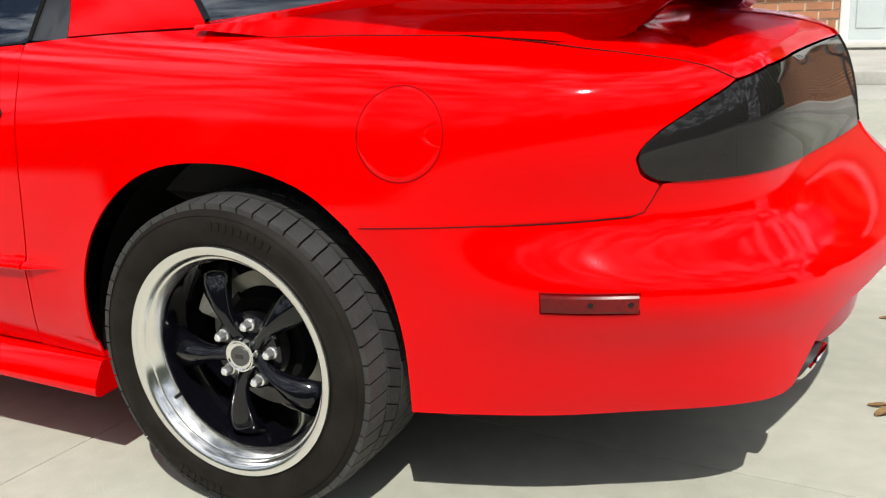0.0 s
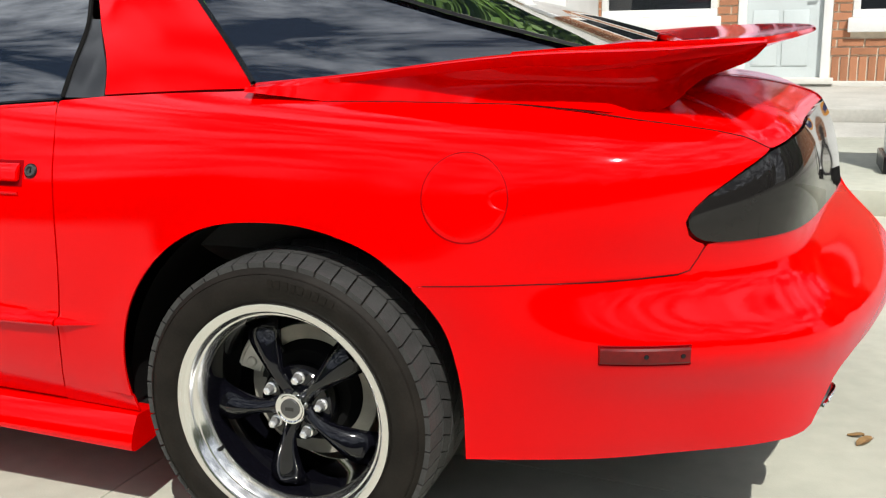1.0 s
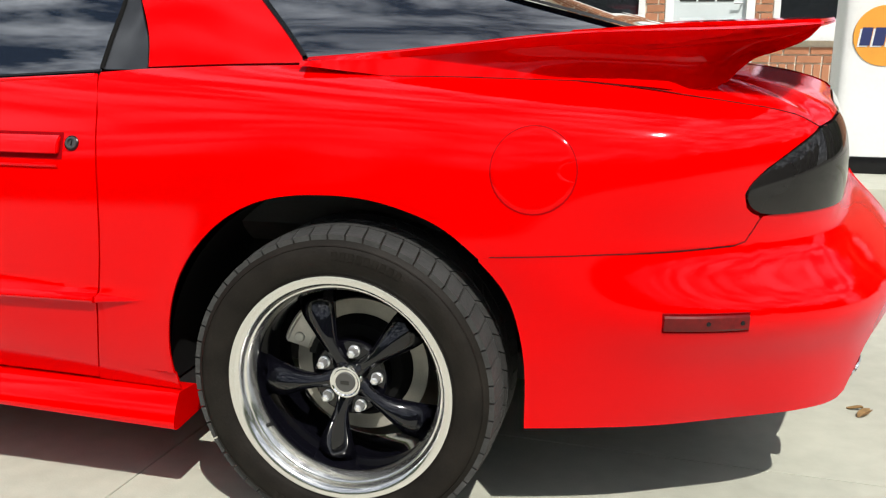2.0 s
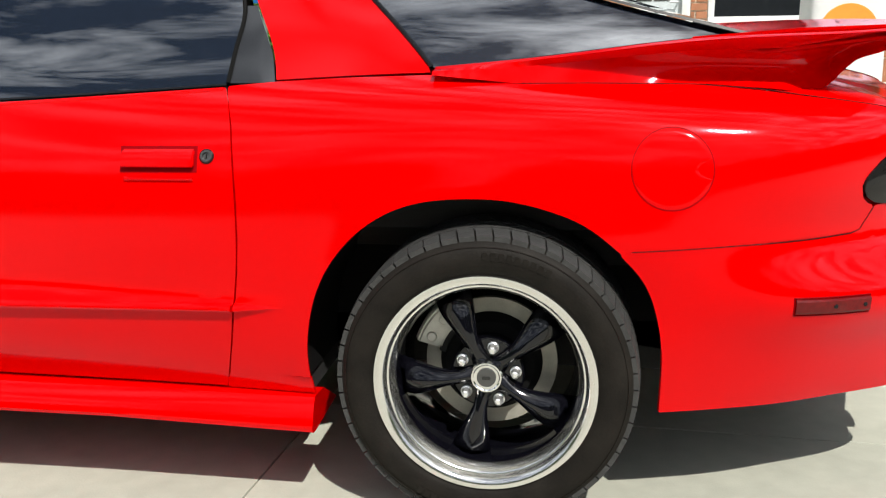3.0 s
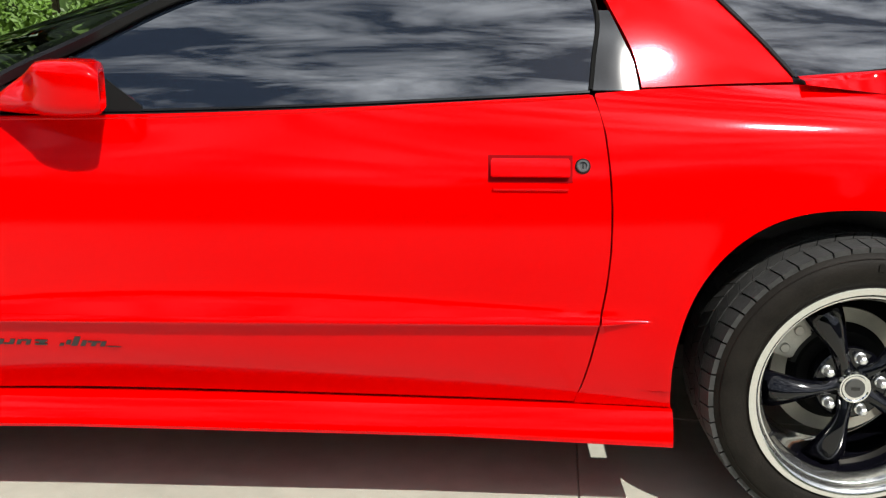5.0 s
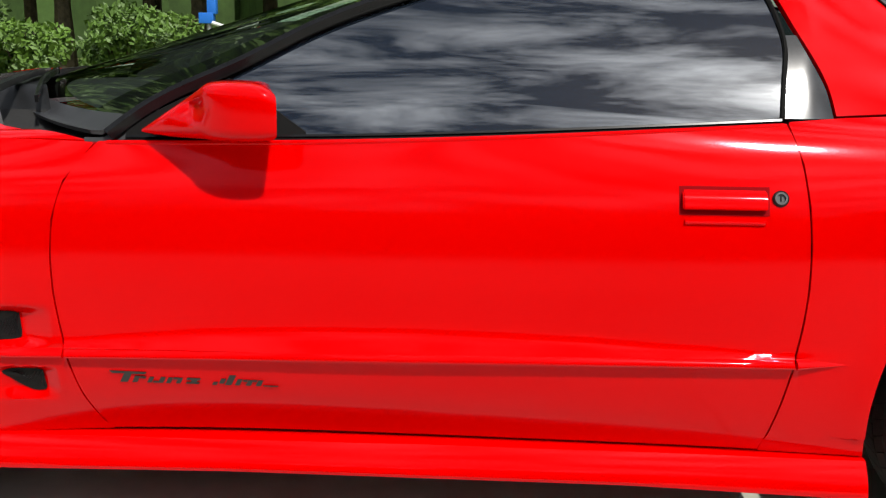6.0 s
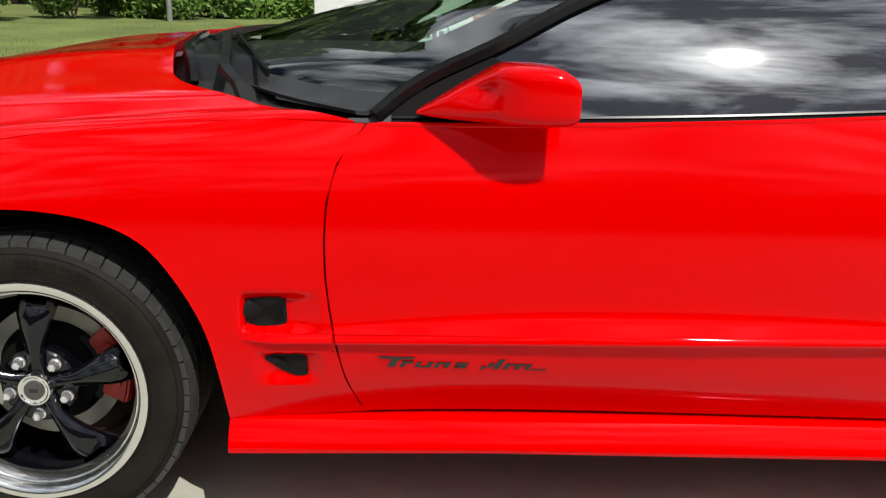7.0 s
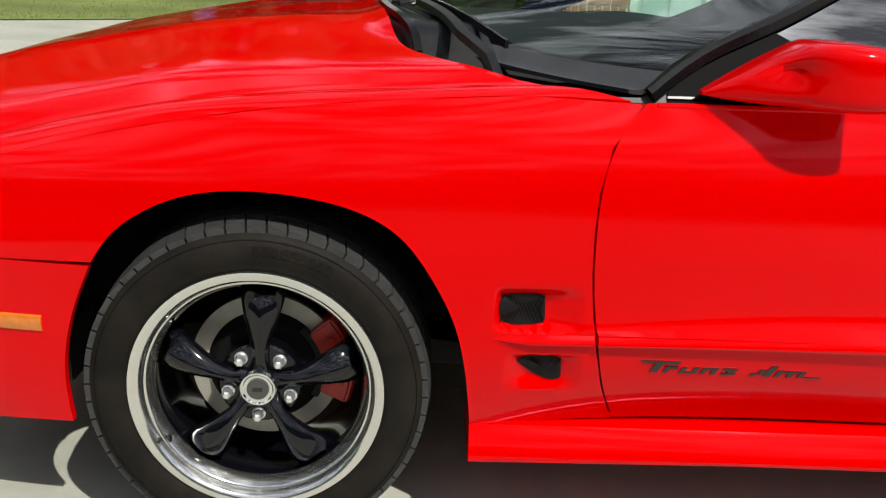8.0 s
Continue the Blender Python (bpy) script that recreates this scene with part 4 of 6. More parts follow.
def build_mirror():
    # teardrop housing: sections along x, from the tip at the pillar to the open glass end
    bm = bmesh.new()
    rows = []
    for x, y0, y1, z0, z1 in ((-1.812, .030, .056, .883, .889), (-1.785, .010, .070, .879, .906), (-1.755, -.010, .080, .877, .925), (-1.725, -.030, .086, .876, .944), (-1.700, -.048, .088, .876, .959),
                              (-1.682, -.060, .086, .876, .970), (-1.668, -.070, .082, .876, .979), (-1.655, -.078, .076, .876, .984), (-1.635, -.088, .068, .876, .986), (-1.605, -.096, .058, .876, .9865), (-1.570, -.099, .048, .876, .985),
                              (-1.545, -.098, .044, .878, .980), (-1.528, -.096, .042, .880, .972), (-1.518, -.092, .042, .884, .964)):
        row = []
        for k in range(44):
            a = 2 * math.pi * k / 44
            c, s = math.cos(a), math.sin(a)
            e = .42 if x > -1.66 else .55
            yy = (y0 + y1) / 2 + (y1 - y0) / 2 * math.copysign(abs(c) ** e, c)
            zz = (z0 + z1) / 2 + (z1 - z0) / 2 * math.copysign(abs(s) ** e, s)
            # hollow where the arm meets the shell
            if c < 0:
                yy += .026 * math.exp(-((x + 1.692) / .030) ** 2 - ((zz - .938) / .020) ** 2)
            row.append(Vector((x, yy, zz)))
        if x > -1.56:
            row = [p + Vector((-.30 * max(0, p.y + .098), 0, 0)) * ((x + 1.56) / .042) for p in row]
        rows.append(row)
    vs = grid(bm, rows, close_v=True)
    bm.faces.new(vs[0])
    lip = [bm.verts.new(v.co * 1.0 + (Vector((-1.53, -.026, .924)) - v.co) * .06) for v in vs[-1]]
    deep = [bm.verts.new(v.co + Vector((-.02, 0, 0))) for v in lip]
    for k in range(44):
        j = (k + 1) % 44
        bm.faces.new((vs[-1][k], vs[-1][j], lip[j], lip[k]))
        bm.faces.new((lip[k], lip[j], deep[j], deep[k]))
    bmesh.ops.recalc_face_normals(bm, faces=bm.faces[:])
    mir = part("door_mirror", bm, RED, car, "red teardrop door mirror")
    bm = bmesh.new()
    v2 = [bm.verts.new(r.co if False else p) for p, r in [(rows[-1][k] + (Vector((-1.53, -.026, .924)) - rows[-1][k]) * .07 + Vector((-.016, 0, 0)), None) for k in range(44)]]
    bm.faces.new(v2)
    bmesh.ops.recalc_face_normals(bm, faces=bm.faces[:])
    part("mirror_glass", bm, CHROME, mir, smooth=False)
    # sail base on the door corner
    bm = bmesh.new()
    rows = []
    for u in np.linspace(0, 1, 12):
        x = -1.86 + .36 * u
        zl, zh = float(belt(x)) - .002, max(float(belt(x)) + .004, min(float(a_line(x)) - .03, .985 - max(0, x + 1.66) * .65))
        rows.append([gl(x, zl + (zh - zl) * v, .006) for v in np.linspace(0, 1, 5)])
    shell(bm, rows, lambda i, j: Vector((0, .01, 0)))
    bmesh.ops.recalc_face_normals(bm, faces=bm.faces[:])
    part("mirror_base", bm, BLACKGAP, mir)


QTOP = lin([-.121, .05, .20, .43, .58, .748, .84, .90, .956], [.934, .915, .914, .909, .897, .876, .862, .849, .8255])


def build_spoiler():
    up = cubic([-.125, .136, .415, .68, .85, .93], [.945, .968, .998, 1.007, 1.016, 1.023])
    bm = bmesh.new()
    low_line = lambda x: QTOP(x) + .0012
    rows = []
    xs = np.linspace(-.122, .862, 64)
    for x in xs:
        if x < .62:
            z0 = float(low_line(x))
        else:
            z0 = float(np.interp(x, [.62, .66, .70, .718, .743, .758, .79, .84, .862], [QTOP(.62) + .0012, QTOP(.66) + .004, .900, .920, .943, .953, .963, .984, 1.010]))
        z1 = float(up(x))
        y0 = skin(x, min(z0, .915)).y + .001 if x < .5 else float(np.interp(x, [.5, .60, .66, .70, .76, .862], [skin(.5, QTOP(.5)).y + .001, .165, .215, .255, .275, .225]))
        y1 = float(np.interp(x, [-.122, .1, .415, .7, .862], [.150, .128, .108, .125, .175]))
        row = []
        for v in np.linspace(0, 1, 13):
            yv = y0 + .010 * min(1, v / .75) if v <= .75 else y0 + .010 + (y1 - y0 - .010) * (v - .75) / .25
            hollow = min(1, max(0, (x - .20) / .45))
            yv += .045 * hollow * hollow * (3 - 2 * hollow) * math.sin(math.pi * min(1, v / .86)) * min(1, max(0, (.862 - x) / .15))
            row.append(Vector((x, yv, z0 + (z1 - z0) * v)))
        # crown, then the blade's top towards the middle
        row += [Vector((x, y1 + .010, z1 + .004)), Vector((x, y1 + .03, z1 + .004))]
        rows.append(row)
    grid(bm, rows)
    # close the rear underside inwards
    und = [[rows[i][0], rows[i][0] + Vector((-.01, .05, .004)), rows[i][0] + Vector((-.01, .16, .010))] for i in range(46, 64)]
    grid(bm, und)
    bmesh.ops.remove_doubles(bm, verts=bm.verts[:], dist=1e-5)
    bmesh.ops.recalc_face_normals(bm, faces=bm.faces[:])
    sp = part("spoiler", bm, RED, car, "red rear spoiler rising from the quarter panels")
    # blade across the car
    bm = bmesh.new()
    rows = []
    for w in np.linspace(0, 1, 40):
        y = .188 + (2 * MID - .376) * w
        q = math.sin(math.pi * w)
        xf = .40 + .24 * q ** .6
        xr = .856 + .10 * q ** .9
        zf, zr = .998 - .014 * q, 1.019 + .005 * q
        row = []
        for x, z in ((xf, zf - .012), (xf + .01, zf), ((xf + xr) / 2, (zf + zr) / 2 + .004), (xr - .03, zr - .001), (xr, zr), (xr + .004, zr - .006), (xr - .05, zr - .022), (xf + .15, zf - .03)):
            row.append(Vector((x, y, z + .012 * w - .006 * w * w)))
        rows.append(row)
    vs = grid(bm, rows, close_v=True)
    bm.faces.new(vs[0]); bm.faces.new(vs[-1])
    bmesh.ops.recalc_face_normals(bm, faces=bm.faces[:])
    part("spoiler_blade", bm, RED, sp)
    # rear deck under the blade, down to the lamps
    bm = bmesh.new()
    rows = []
    hi = lambda s: QTOP(s) + .0025 if s < .945 else float(np.interp(s, [.945, .957, 1.06, 1.245, 1.55, 1.747], [.8325, .8295, .845, .853, .859, .861]))
    for s in np.linspace(.46, 1.747, 80):
        z0 = hi(s)
        a = skin(s, z0 - .003, -.001)
        b = Vector((.46 + .10 * max(0, s - .46), MID * .55 + .35 * max(0, s - .46), .925))
        row = []
        for v in np.linspace(0, 1, 16) ** 1.3:
            p = a.lerp(b, v)
            p.z = a.z + (.922 - a.z) * math.sin(math.pi * v ** .62 / 2)
            row.append(p)
        rows.append(row)
    grid(bm, rows)
    grid(bm, [[Vector((q.x, 2 * MID - q.y, q.z)) for q in r] for r in rows])
    bmesh.ops.recalc_face_normals(bm, faces=bm.faces[:])
    part("rear_deck", bm, RED, car)
    # black line added on the skin to stand for shade in the deck seam
    bm = bmesh.new()
    sweep(bm, [skin(s, QTOP(s) + .0008, .0004) for s in np.linspace(.06, .954, 60)], circle(.0011, 6))
    part("deck_gap", bm, BLACKGAP, car)
    bm = bmesh.new()
    grid(bm, [[Vector((x, y, .92)) for y in (.40, MID, 2 * MID - .40)] for x in (.40, .60)])
    part("deck_centre", bm, RED, car)


def build_inside():
    # inner body: far side, wheel wells, floor and dark cabin
    rows = [[skin(s, z, -.022) for z in (.30, .45, .60, .74, .82, .86)] for s in np.linspace(-3.3, 1.2, 60)]
    # inner backing only where no wheel opening is
    ss = np.linspace(-3.3, 1.2, 60)
    keep = [i for i in range(59) if not (min(abs((ss[i] + ss[i + 1]) / 2), abs((ss[i] + ss[i + 1]) / 2 + WB)) < .50 or ss[i + 1] > .5 or ss[i] < -3.05)]
    run = []
    for i in keep:
        if run and i == run[-1][-1] + 1:
            run[-1].append(i)
        else:
            run.append([i])
    for r in run:
        bm = bmesh.new()
        grid(bm, rows[r[0]:r[-1] + 2])
        part("inner_panel", bm, RINGRED, car)
    for cx in (0.0, -WB):
        bm = bmesh.new()
        rows = []
        for a in np.linspace(-5, 185, 42):
            c, s = math.cos(radians(a)), math.sin(radians(a))
            r = .418
            rows.append([Vector((cx + r * c, y, HUB - .02 + r * s)) for y in (.05, .10, .22, .36)])
        vs = grid(bm, rows)
        cen = [bm.verts.new((cx, .36, HUB))]
        for i in range(41):
            bm.faces.new((vs[i][3], vs[i + 1][3], cen[0]))
        part("wheel_housing", bm, BLACKGAP, car)
    bm = bmesh.new()
    outline = [(-3.25, .30), (-2.98, .20), (-2.98, .36), (-2.12, .36), (-2.12, .06), (-.42, .06), (-.42, .36), (.42, .36), (.42, .16), (.72, .24), (.86, .42), (.90, MID)]
    outline += [(x, 2 * MID - y) for x, y in reversed(outline)]
    solid_poly(bm, [(x, y, .215) for x, y in outline], (0, 0, .12))
    part("floor_pan", bm, UNDER, car, smooth=False)
    bm = bmesh.new()
    grid(bm, [[Vector((x, y, z)) for y, z in ((.14, .84), (.16, .60), (.5, .45), (MID, .45), (2 * MID - .5, .45), (2 * MID - .16, .6), (2 * MID - .14, .84))] for x in (-1.9, -1.2, -.6, .5)])
    box(bm, -2.30, -1.72, .16, 2 * MID - .16, .70, .86, bevel=.03)
    box(bm, .0, .45, .25, 2 * MID - .25, .5, .86)
    part("cabin_tub", bm, CABIN, car)
    for y in (.45, 2 * MID - .45):
        bm = bmesh.new()
        box(bm, -1.15, -.70, y - .22, y + .22, .45, .62, bevel=.05)
        m = Matrix.Translation((-.68, y, .85)) @ Matrix.Rotation(radians(-18), 4, "Y")
        r = bmesh.ops.create_cube(bm, size=1, matrix=m @ Matrix.Diagonal((.12, .44, .55, 1)))
        part("car_seat", bm, CABIN, car)
    # plain far side
    bm = bmesh.new()
    rows = []
    for s in np.linspace(-1.903, -.578, 24):
        rows.append([Vector((q.x, 2 * MID - q.y, q.z)) for q in (skin(s, z) for z in np.linspace(.24, float(np.interp(s, [-3.3, -2.9, -2.1, -.1, .45, 1.2], [.64, .755, .866, .93, .905, .85])), 9))])
    grid(bm, rows)
    bmesh.ops.recalc_face_normals(bm, faces=bm.faces[:])
    part("far_side_panel", bm, RED, car)
    # far side glass
    bm = bmesh.new()
    rows = []
    for x in np.linspace(-1.86, .5, 30):
        lo = float(np.interp(x, [-1.86, -.56, .5], [.870, .916, 1.0]))
        hi = float(np.interp(x, [-1.86, -1.02, -.4, .5], [.90, 1.225, 1.235, 1.004]))
        rows.append([Vector((q.x, 2 * MID - q.y, q.z)) for q in (gl(x, lo + (hi - lo) * v) for v in np.linspace(0, 1, 5))])
    shell(bm, rows, lambda i, j: Vector((0, -.004, 0)))
    far = part("far_side_glass", bm, SCREEN, car)
    far.visible_shadow = False


def build_wheel(cx, spoke0, caliper_mat, cal_angle, width, span, yl):
    w = part("wheel", boxbm(cx - .03, cx + .03, .03, .30, HUB - .03, HUB + .03, bevel=.01), UNDER, car)
    # tyre body
    prof = [(.226, yl + .012), (.232, yl + .004), (.246, yl - .004), (.262, yl - .008), (.276, yl - .007), (.290, yl - .001), (.300, yl + .008), (.3050, yl + .016)]
    inner = [(.3050, width + yl - .016), (.290, width + yl), (.262, width + yl + .006), (.228, width + yl - .01)]
    bm = bmesh.new()
    rows = []
    n = 120
    for i in range(n):
        a = 2 * math.pi * i / n
        row = []
        for r, y in prof + [(.309, yl + .03), (.311, yl + width / 2), (.309, width + yl - .03)] + inner:
            z = r * math.sin(a)
            z = max(z, -HUB + .0005) if r > .25 else z
            row.append((cx + r * math.cos(a), y, HUB + z))
        rows.append(row)
    grid(bm, rows, close_u=True, flip=True)
    bmesh.ops.recalc_face_normals(bm, faces=bm.faces[:])
    ty = part("tyre", bm, RUBBER, w, "black low-profile tyre with worn tread")
    # tread blocks: a shoulder row and two inner rows, skewed
    bm = bmesh.new()
    nb = 54
    def block(a0, a1, y0, y1, r0, r1, skew):
        v = []
        for a, y, r in ((a0, y0, r0), (a1, y0, r0), (a1, y1, r0), (a0, y1, r0), (a0, y0, r1), (a1, y0, r1), (a1, y1, r1), (a0, y1, r1)):
            aa = a + skew * (y - y0)
            rr = r
            if r == r1 and y == y0 and y0 < yl + .03:
                rr = r - .006
            z = rr * math.sin(aa)
            v.append(bm.verts.new((cx + rr * math.cos(aa), y, HUB + max(z, -HUB + .0003))))
        for q in ((4, 5, 6, 7), (0, 1, 5, 4), (1, 2, 6, 5), (2, 3, 7, 6), (3, 0, 4, 7)):
            bm.faces.new([v[k] for k in q])
    for i in range(nb):
        a0 = 2 * math.pi * i / nb
        st = 2 * math.pi / nb
        block(a0, a0 + st * .89, yl + .009, yl + .062, .300, .3172, 0.5)
        block(a0 + st * .3, a0 + st * 1.22, yl + .069, yl + .115, .304, .3172, -1.4)
        block(a0 + st * .1, a0 + st * 1.02, yl + .122, yl + .17, .304, .3172, 1.4)
        block(a0, a0 + st * .93, yl + .177, width + yl - .012, .301, .3165, -.5)
    bmesh.ops.recalc_face_normals(bm, faces=bm.faces[:])
    part("tread", bm, TREAD, ty, smooth=False)
    # sidewall lettering as plain raised bars, and a rim guard ring
    bm = bmesh.new()
    for a0, k in ((62, 9), (240, 7)):
        for i in range(k):
            a = radians(a0 + i * 3.4)
            t, r = Vector((-math.sin(a), 0, math.cos(a))), Vector((math.cos(a), 0, math.sin(a)))
            c = Vector((cx, yl - .0085, HUB)) + r * .274
            p = [c - t * .005 - r * .008, c + t * .005 - r * .008, c + t * .005 + r * .008, c - t * .005 + r * .008]
            solid_poly(bm, p, (0, -.0012, 0))
    revolve(bm, [(.289, yl + .0012), (.2905, yl - .0025), (.293, yl + .003)], 72, (cx, 0, HUB))
    part("sidewall_mark", bm, RUBBER, ty)
    # polished rim
    bm = bmesh.new()
    prof = [(.222, yl + .02), (.2315, yl + .006), (.2325, yl + .001), (.231, yl - .002), (.226, yl - .0025), (.218, yl - .001), (.2125, yl + .004), (.2095, yl + .012),
            (.2065, yl + .017), (.2045, yl + .0175), (.2025, yl + .0195), (.196, yl + .036), (.1935, yl + .040), (.1920, yl + .046)]
    revolve(bm, prof, 120, (cx, 0, HUB))
    part("rim", bm, POLISHED, w, "polished aluminium stepped rim lip")
    bm = bmesh.new()
    revolve(bm, [(.1920, yl + .045), (.1895, yl + .052), (.186, yl + .12), (.182, yl + .20), (.20, yl + .24)], 96, (cx, 0, HUB))
    part("rim_barrel", bm, GLOSSBLACK, w)
    # five spokes
    for k in range(5):
        a = radians(spoke0 + 72 * k)
        bm = bmesh.new()
        rows = []
        # r, half width, height of the ridge, depth of the flanks
        for r, hw, yr, dp in ((.030, .020, .004, .010), (.050, .0150, -.004, .012), (.070, .0150, -.009, .014), (.090, .0185, -.012, .017), (.110, .0240, -.013, .020), (.130, .0300, -.012, .023),
                              (.148, .0350, -.009, .025), (.163, .0385, -.004, .027), (.175, .0400, .003, .029), (.184, .0405, .011, .031), (.190, .0400, .020, .033)):
            row = []
            for c, d in ((-1, 1.5), (-1.0, 1.0), (-.86, .70), (-.6, .40), (-.32, .17), (-.12, .04), (0, 0), (.12, .04), (.32, .17), (.6, .40), (.86, .70), (1.0, 1.0), (1, 1.5), (.6, 1.9), (-.6, 1.9)):
                row.append(Vector((r - (.012 if r > .18 and abs(c) < .5 else 0) * (1 - abs(c)), yr + d * dp, c * hw)))
            rows.append(row)
        vs = grid(bm, rows, close_v=True)
        bm.faces.new(vs[0]); bm.faces.new(vs[-1])
        bmesh.ops.recalc_face_normals(bm, faces=bm.faces[:])
        bm.transform(Matrix.Translation((cx, .0, HUB)) @ Matrix.Rotation(-a, 4, "Y"))
        part("spoke", bm, GLOSSBLACK, w)
    bm = bmesh.new()
    revolve(bm, [(.0, .018), (.074, .018), (.078, .022), (.078, .06)], 40, (cx, 0, HUB))
    part("hub_plate", bm, GLOSSBLACK, w)
    # centre cap
    bm = bmesh.new()
    revolve(bm, [(.034, .02), (.034, -.004), (.032, -.008), (.029, -.0085), (.0265, -.0065), (.020, -.006), (.0185, -.008), (.0, -.0085)], 40, (cx, 0, HUB))
    cap = part("centre_cap", bm, CHROME, w, "chrome wheel centre cap")
    bm = bmesh.new()
    revolve(bm, [(.0205, -.0058), (.020, -.0092), (.0, -.0096)], 30, (cx, 0, HUB))
    part("cap_disc", bm, GREYCAP, cap)
    bm = bmesh.new()
    box(bm, cx - .009, cx + .009, -.0106, -.0092, HUB - .0035, HUB + .0035)
    part("cap_mark", bm, BADGE, cap)
    for k in range(5):
        a = radians(spoke0 + 36 + 72 * k)
        c = (cx + .0603 * math.cos(a), 0, HUB + .0603 * math.sin(a))
        bm = bmesh.new()
        prof = [(.0125, .022), (.0125, .014), (.0095, .012)]
        revolve(bm, prof, 18, c)
        revolve(bm, [(.0095, .014), (.0095, -.001), (.0084, -.005), (.0050, -.0078), (.0, -.0085)], 6, c)
        part("lug_nut", bm, NUT, w)
    # brake
    bm = bmesh.new()
    revolve(bm, [(.112, .100), (.144, .100), (.144, .112), (.112, .112)], 64, (cx, 0, HUB))
    dsc = part("brake_disc", bm, DISC, w)
    bm = bmesh.new()
    revolve(bm, [(.0, .075), (.096, .075), (.112, .099), (.112, .12)], 48, (cx, 0, HUB))
    part("disc_hat", bm, BLACKGAP, dsc)
    bm = bmesh.new()
    rows = []
    for i in range(10):
        a = radians(cal_angle - span + 2 * span * i / 9)
        c, s = math.cos(a), math.sin(a)
        rows.append([Vector((cx + r * c, y, HUB + r * s)) for r, y in ((.112, .074), (.164, .070), (.172, .078), (.172, .13), (.112, .13))])
    vs = grid(bm, rows, close_v=True)
    bm.faces.new(vs[0]); bm.faces.new(vs[-1])
    bmesh.ops.recalc_face_normals(bm, faces=bm.faces[:])
    bmesh.ops.bevel(bm, geom=[e for e in bm.edges if e.calc_face_angle(0) > .6], offset=.004, segments=2, affect="EDGES")
    cal = part("brake_caliper", bm, caliper_mat, w)
    for da in (-span * .55, span * .55):
        a = radians(cal_angle + da)
        c = Vector((cx + .140 * math.cos(a), 0, HUB + .140 * math.sin(a)))
        bm = bmesh.new()
        revolve(bm, [(0, .067), (.009, .067), (.011, .069), (.011, .074)], 20, c)
        part("piston_housing", bm, caliper_mat, cal)
    bm = bmesh.new()
    rows = []
    for i in range(10):
        a = radians(cal_angle - span * 1.25 + 2.5 * span * i / 9)
        c, sn = math.cos(a), math.sin(a)
        rows.append([Vector((cx + r * c, y, HUB + r * sn)) for r, y in ((.098, .082), (.112, .080), (.116, .088), (.100, .092))])
    vs = grid(bm, rows, close_v=True)
    bm.faces.new(vs[0]); bm.faces.new(vs[-1])
    bmesh.ops.recalc_face_normals(bm, faces=bm.faces[:])
    part("caliper_bracket", bm, UNDER, cal)
    # valve
    bm = bmesh.new()
    sweep(bm, [Vector((cx - .165, .0, HUB - .105)), Vector((cx - .158, -.022, HUB - .102))], circle(.004, 8))
    part("valve_stem", bm, TRIM, w)


def build_exhaust():
    ring = lambda x, k, cut: [Vector((x + cut * math.sin(2 * math.pi * j / 28), .43 + .050 * k * math.cos(2 * math.pi * j / 28), .278 + .036 * k * math.sin(2 * math.pi * j / 28))) for j in range(28)]
    bm = bmesh.new()
    grid(bm, [ring(.80, 1, 0), ring(.95, 1, .01), ring(1.000, 1, .022)], close_v=True)
    bmesh.ops.recalc_face_normals(bm, faces=bm.faces[:])
    tip = part("exhaust_tip", bm, PLASTIC, car, "oval slash-cut exhaust tip with a bright rim")
    bm = bmesh.new()
    grid(bm, [ring(1.000, 1.0, .022), ring(1.006, 1.01, .022), ring(1.009, .98, .022), ring(1.003, .93, .022)], close_v=True)
    bmesh.ops.recalc_face_normals(bm, faces=bm.faces[:])
    part("tip_rim", bm, CHROME, tip)
    bm = bmesh.new()
    vs = grid(bm, [ring(1.003, .935, .022), ring(.86, .90, .01)], close_v=True)
    bm.faces.new(vs[-1])
    part("pipe_bore", bm, BLACKGAP, tip, "sooty black pipe bore")


def build_wipers():
    bm = bmesh.new()
    for pts in ([(-2.155, .141, .880), (-2.158, .146, .897), (-2.176, .165, .922), (-2.204, .205, .940), (-2.225, .30, .955), (-2.26, .50, .972), (-2.30, .70, .978)],
                [(-2.36, .80, .965), (-2.33, 1.0, .975), (-2.27, 1.3, .975)]):
        sweep(bm, resample(pts, 14), [(-.012, -.007), (-.010, .007), (.010, .008), (.012, -.006)])
    part("wiper_arm", bm, COWL, car, "weathered black wiper arm")
    bm = bmesh.new()
    for pts in ([(-2.13, .27, .930), (-2.20, .46, .962), (-2.27, .70, .980)], ):
        sweep(bm, resample(pts, 14), [(-.004, -.008), (-.004, .008), (.004, .008), (.004, -.008)])
    part("wiper_blade", bm, TRIM, car)


def build_antenna():
    bm = bmesh.new()
    sweep(bm, [Vector((.42, 1.52, .90)), Vector((.42, 1.52, 1.6))], circle(.003, 6))
    part("antenna", bm, TRIM, car)


door = build_door()
build_quarter()
build_fender()
build_bumpers()
build_tail_lamp()
build_fuel_door()
build_rocker()
build_moulding("side_moulding", -1.962, -.541)
build_moulding("side_moulding", -.535, -.415, taper1=.115)
build_moulding("side_moulding", -2.155, -1.969, taper0=.06)
build_vents()
build_badge()
build_greenhouse()
build_hood()
build_mirror()
build_spoiler()
build_inside()
build_wheel(0.0, -102, CALIPER, 145, .255, 18, -.050)
build_wheel(-WB, 88, REDCAL, 10, .245, 32, -.024)
build_exhaust()
build_wipers()
build_antenna()


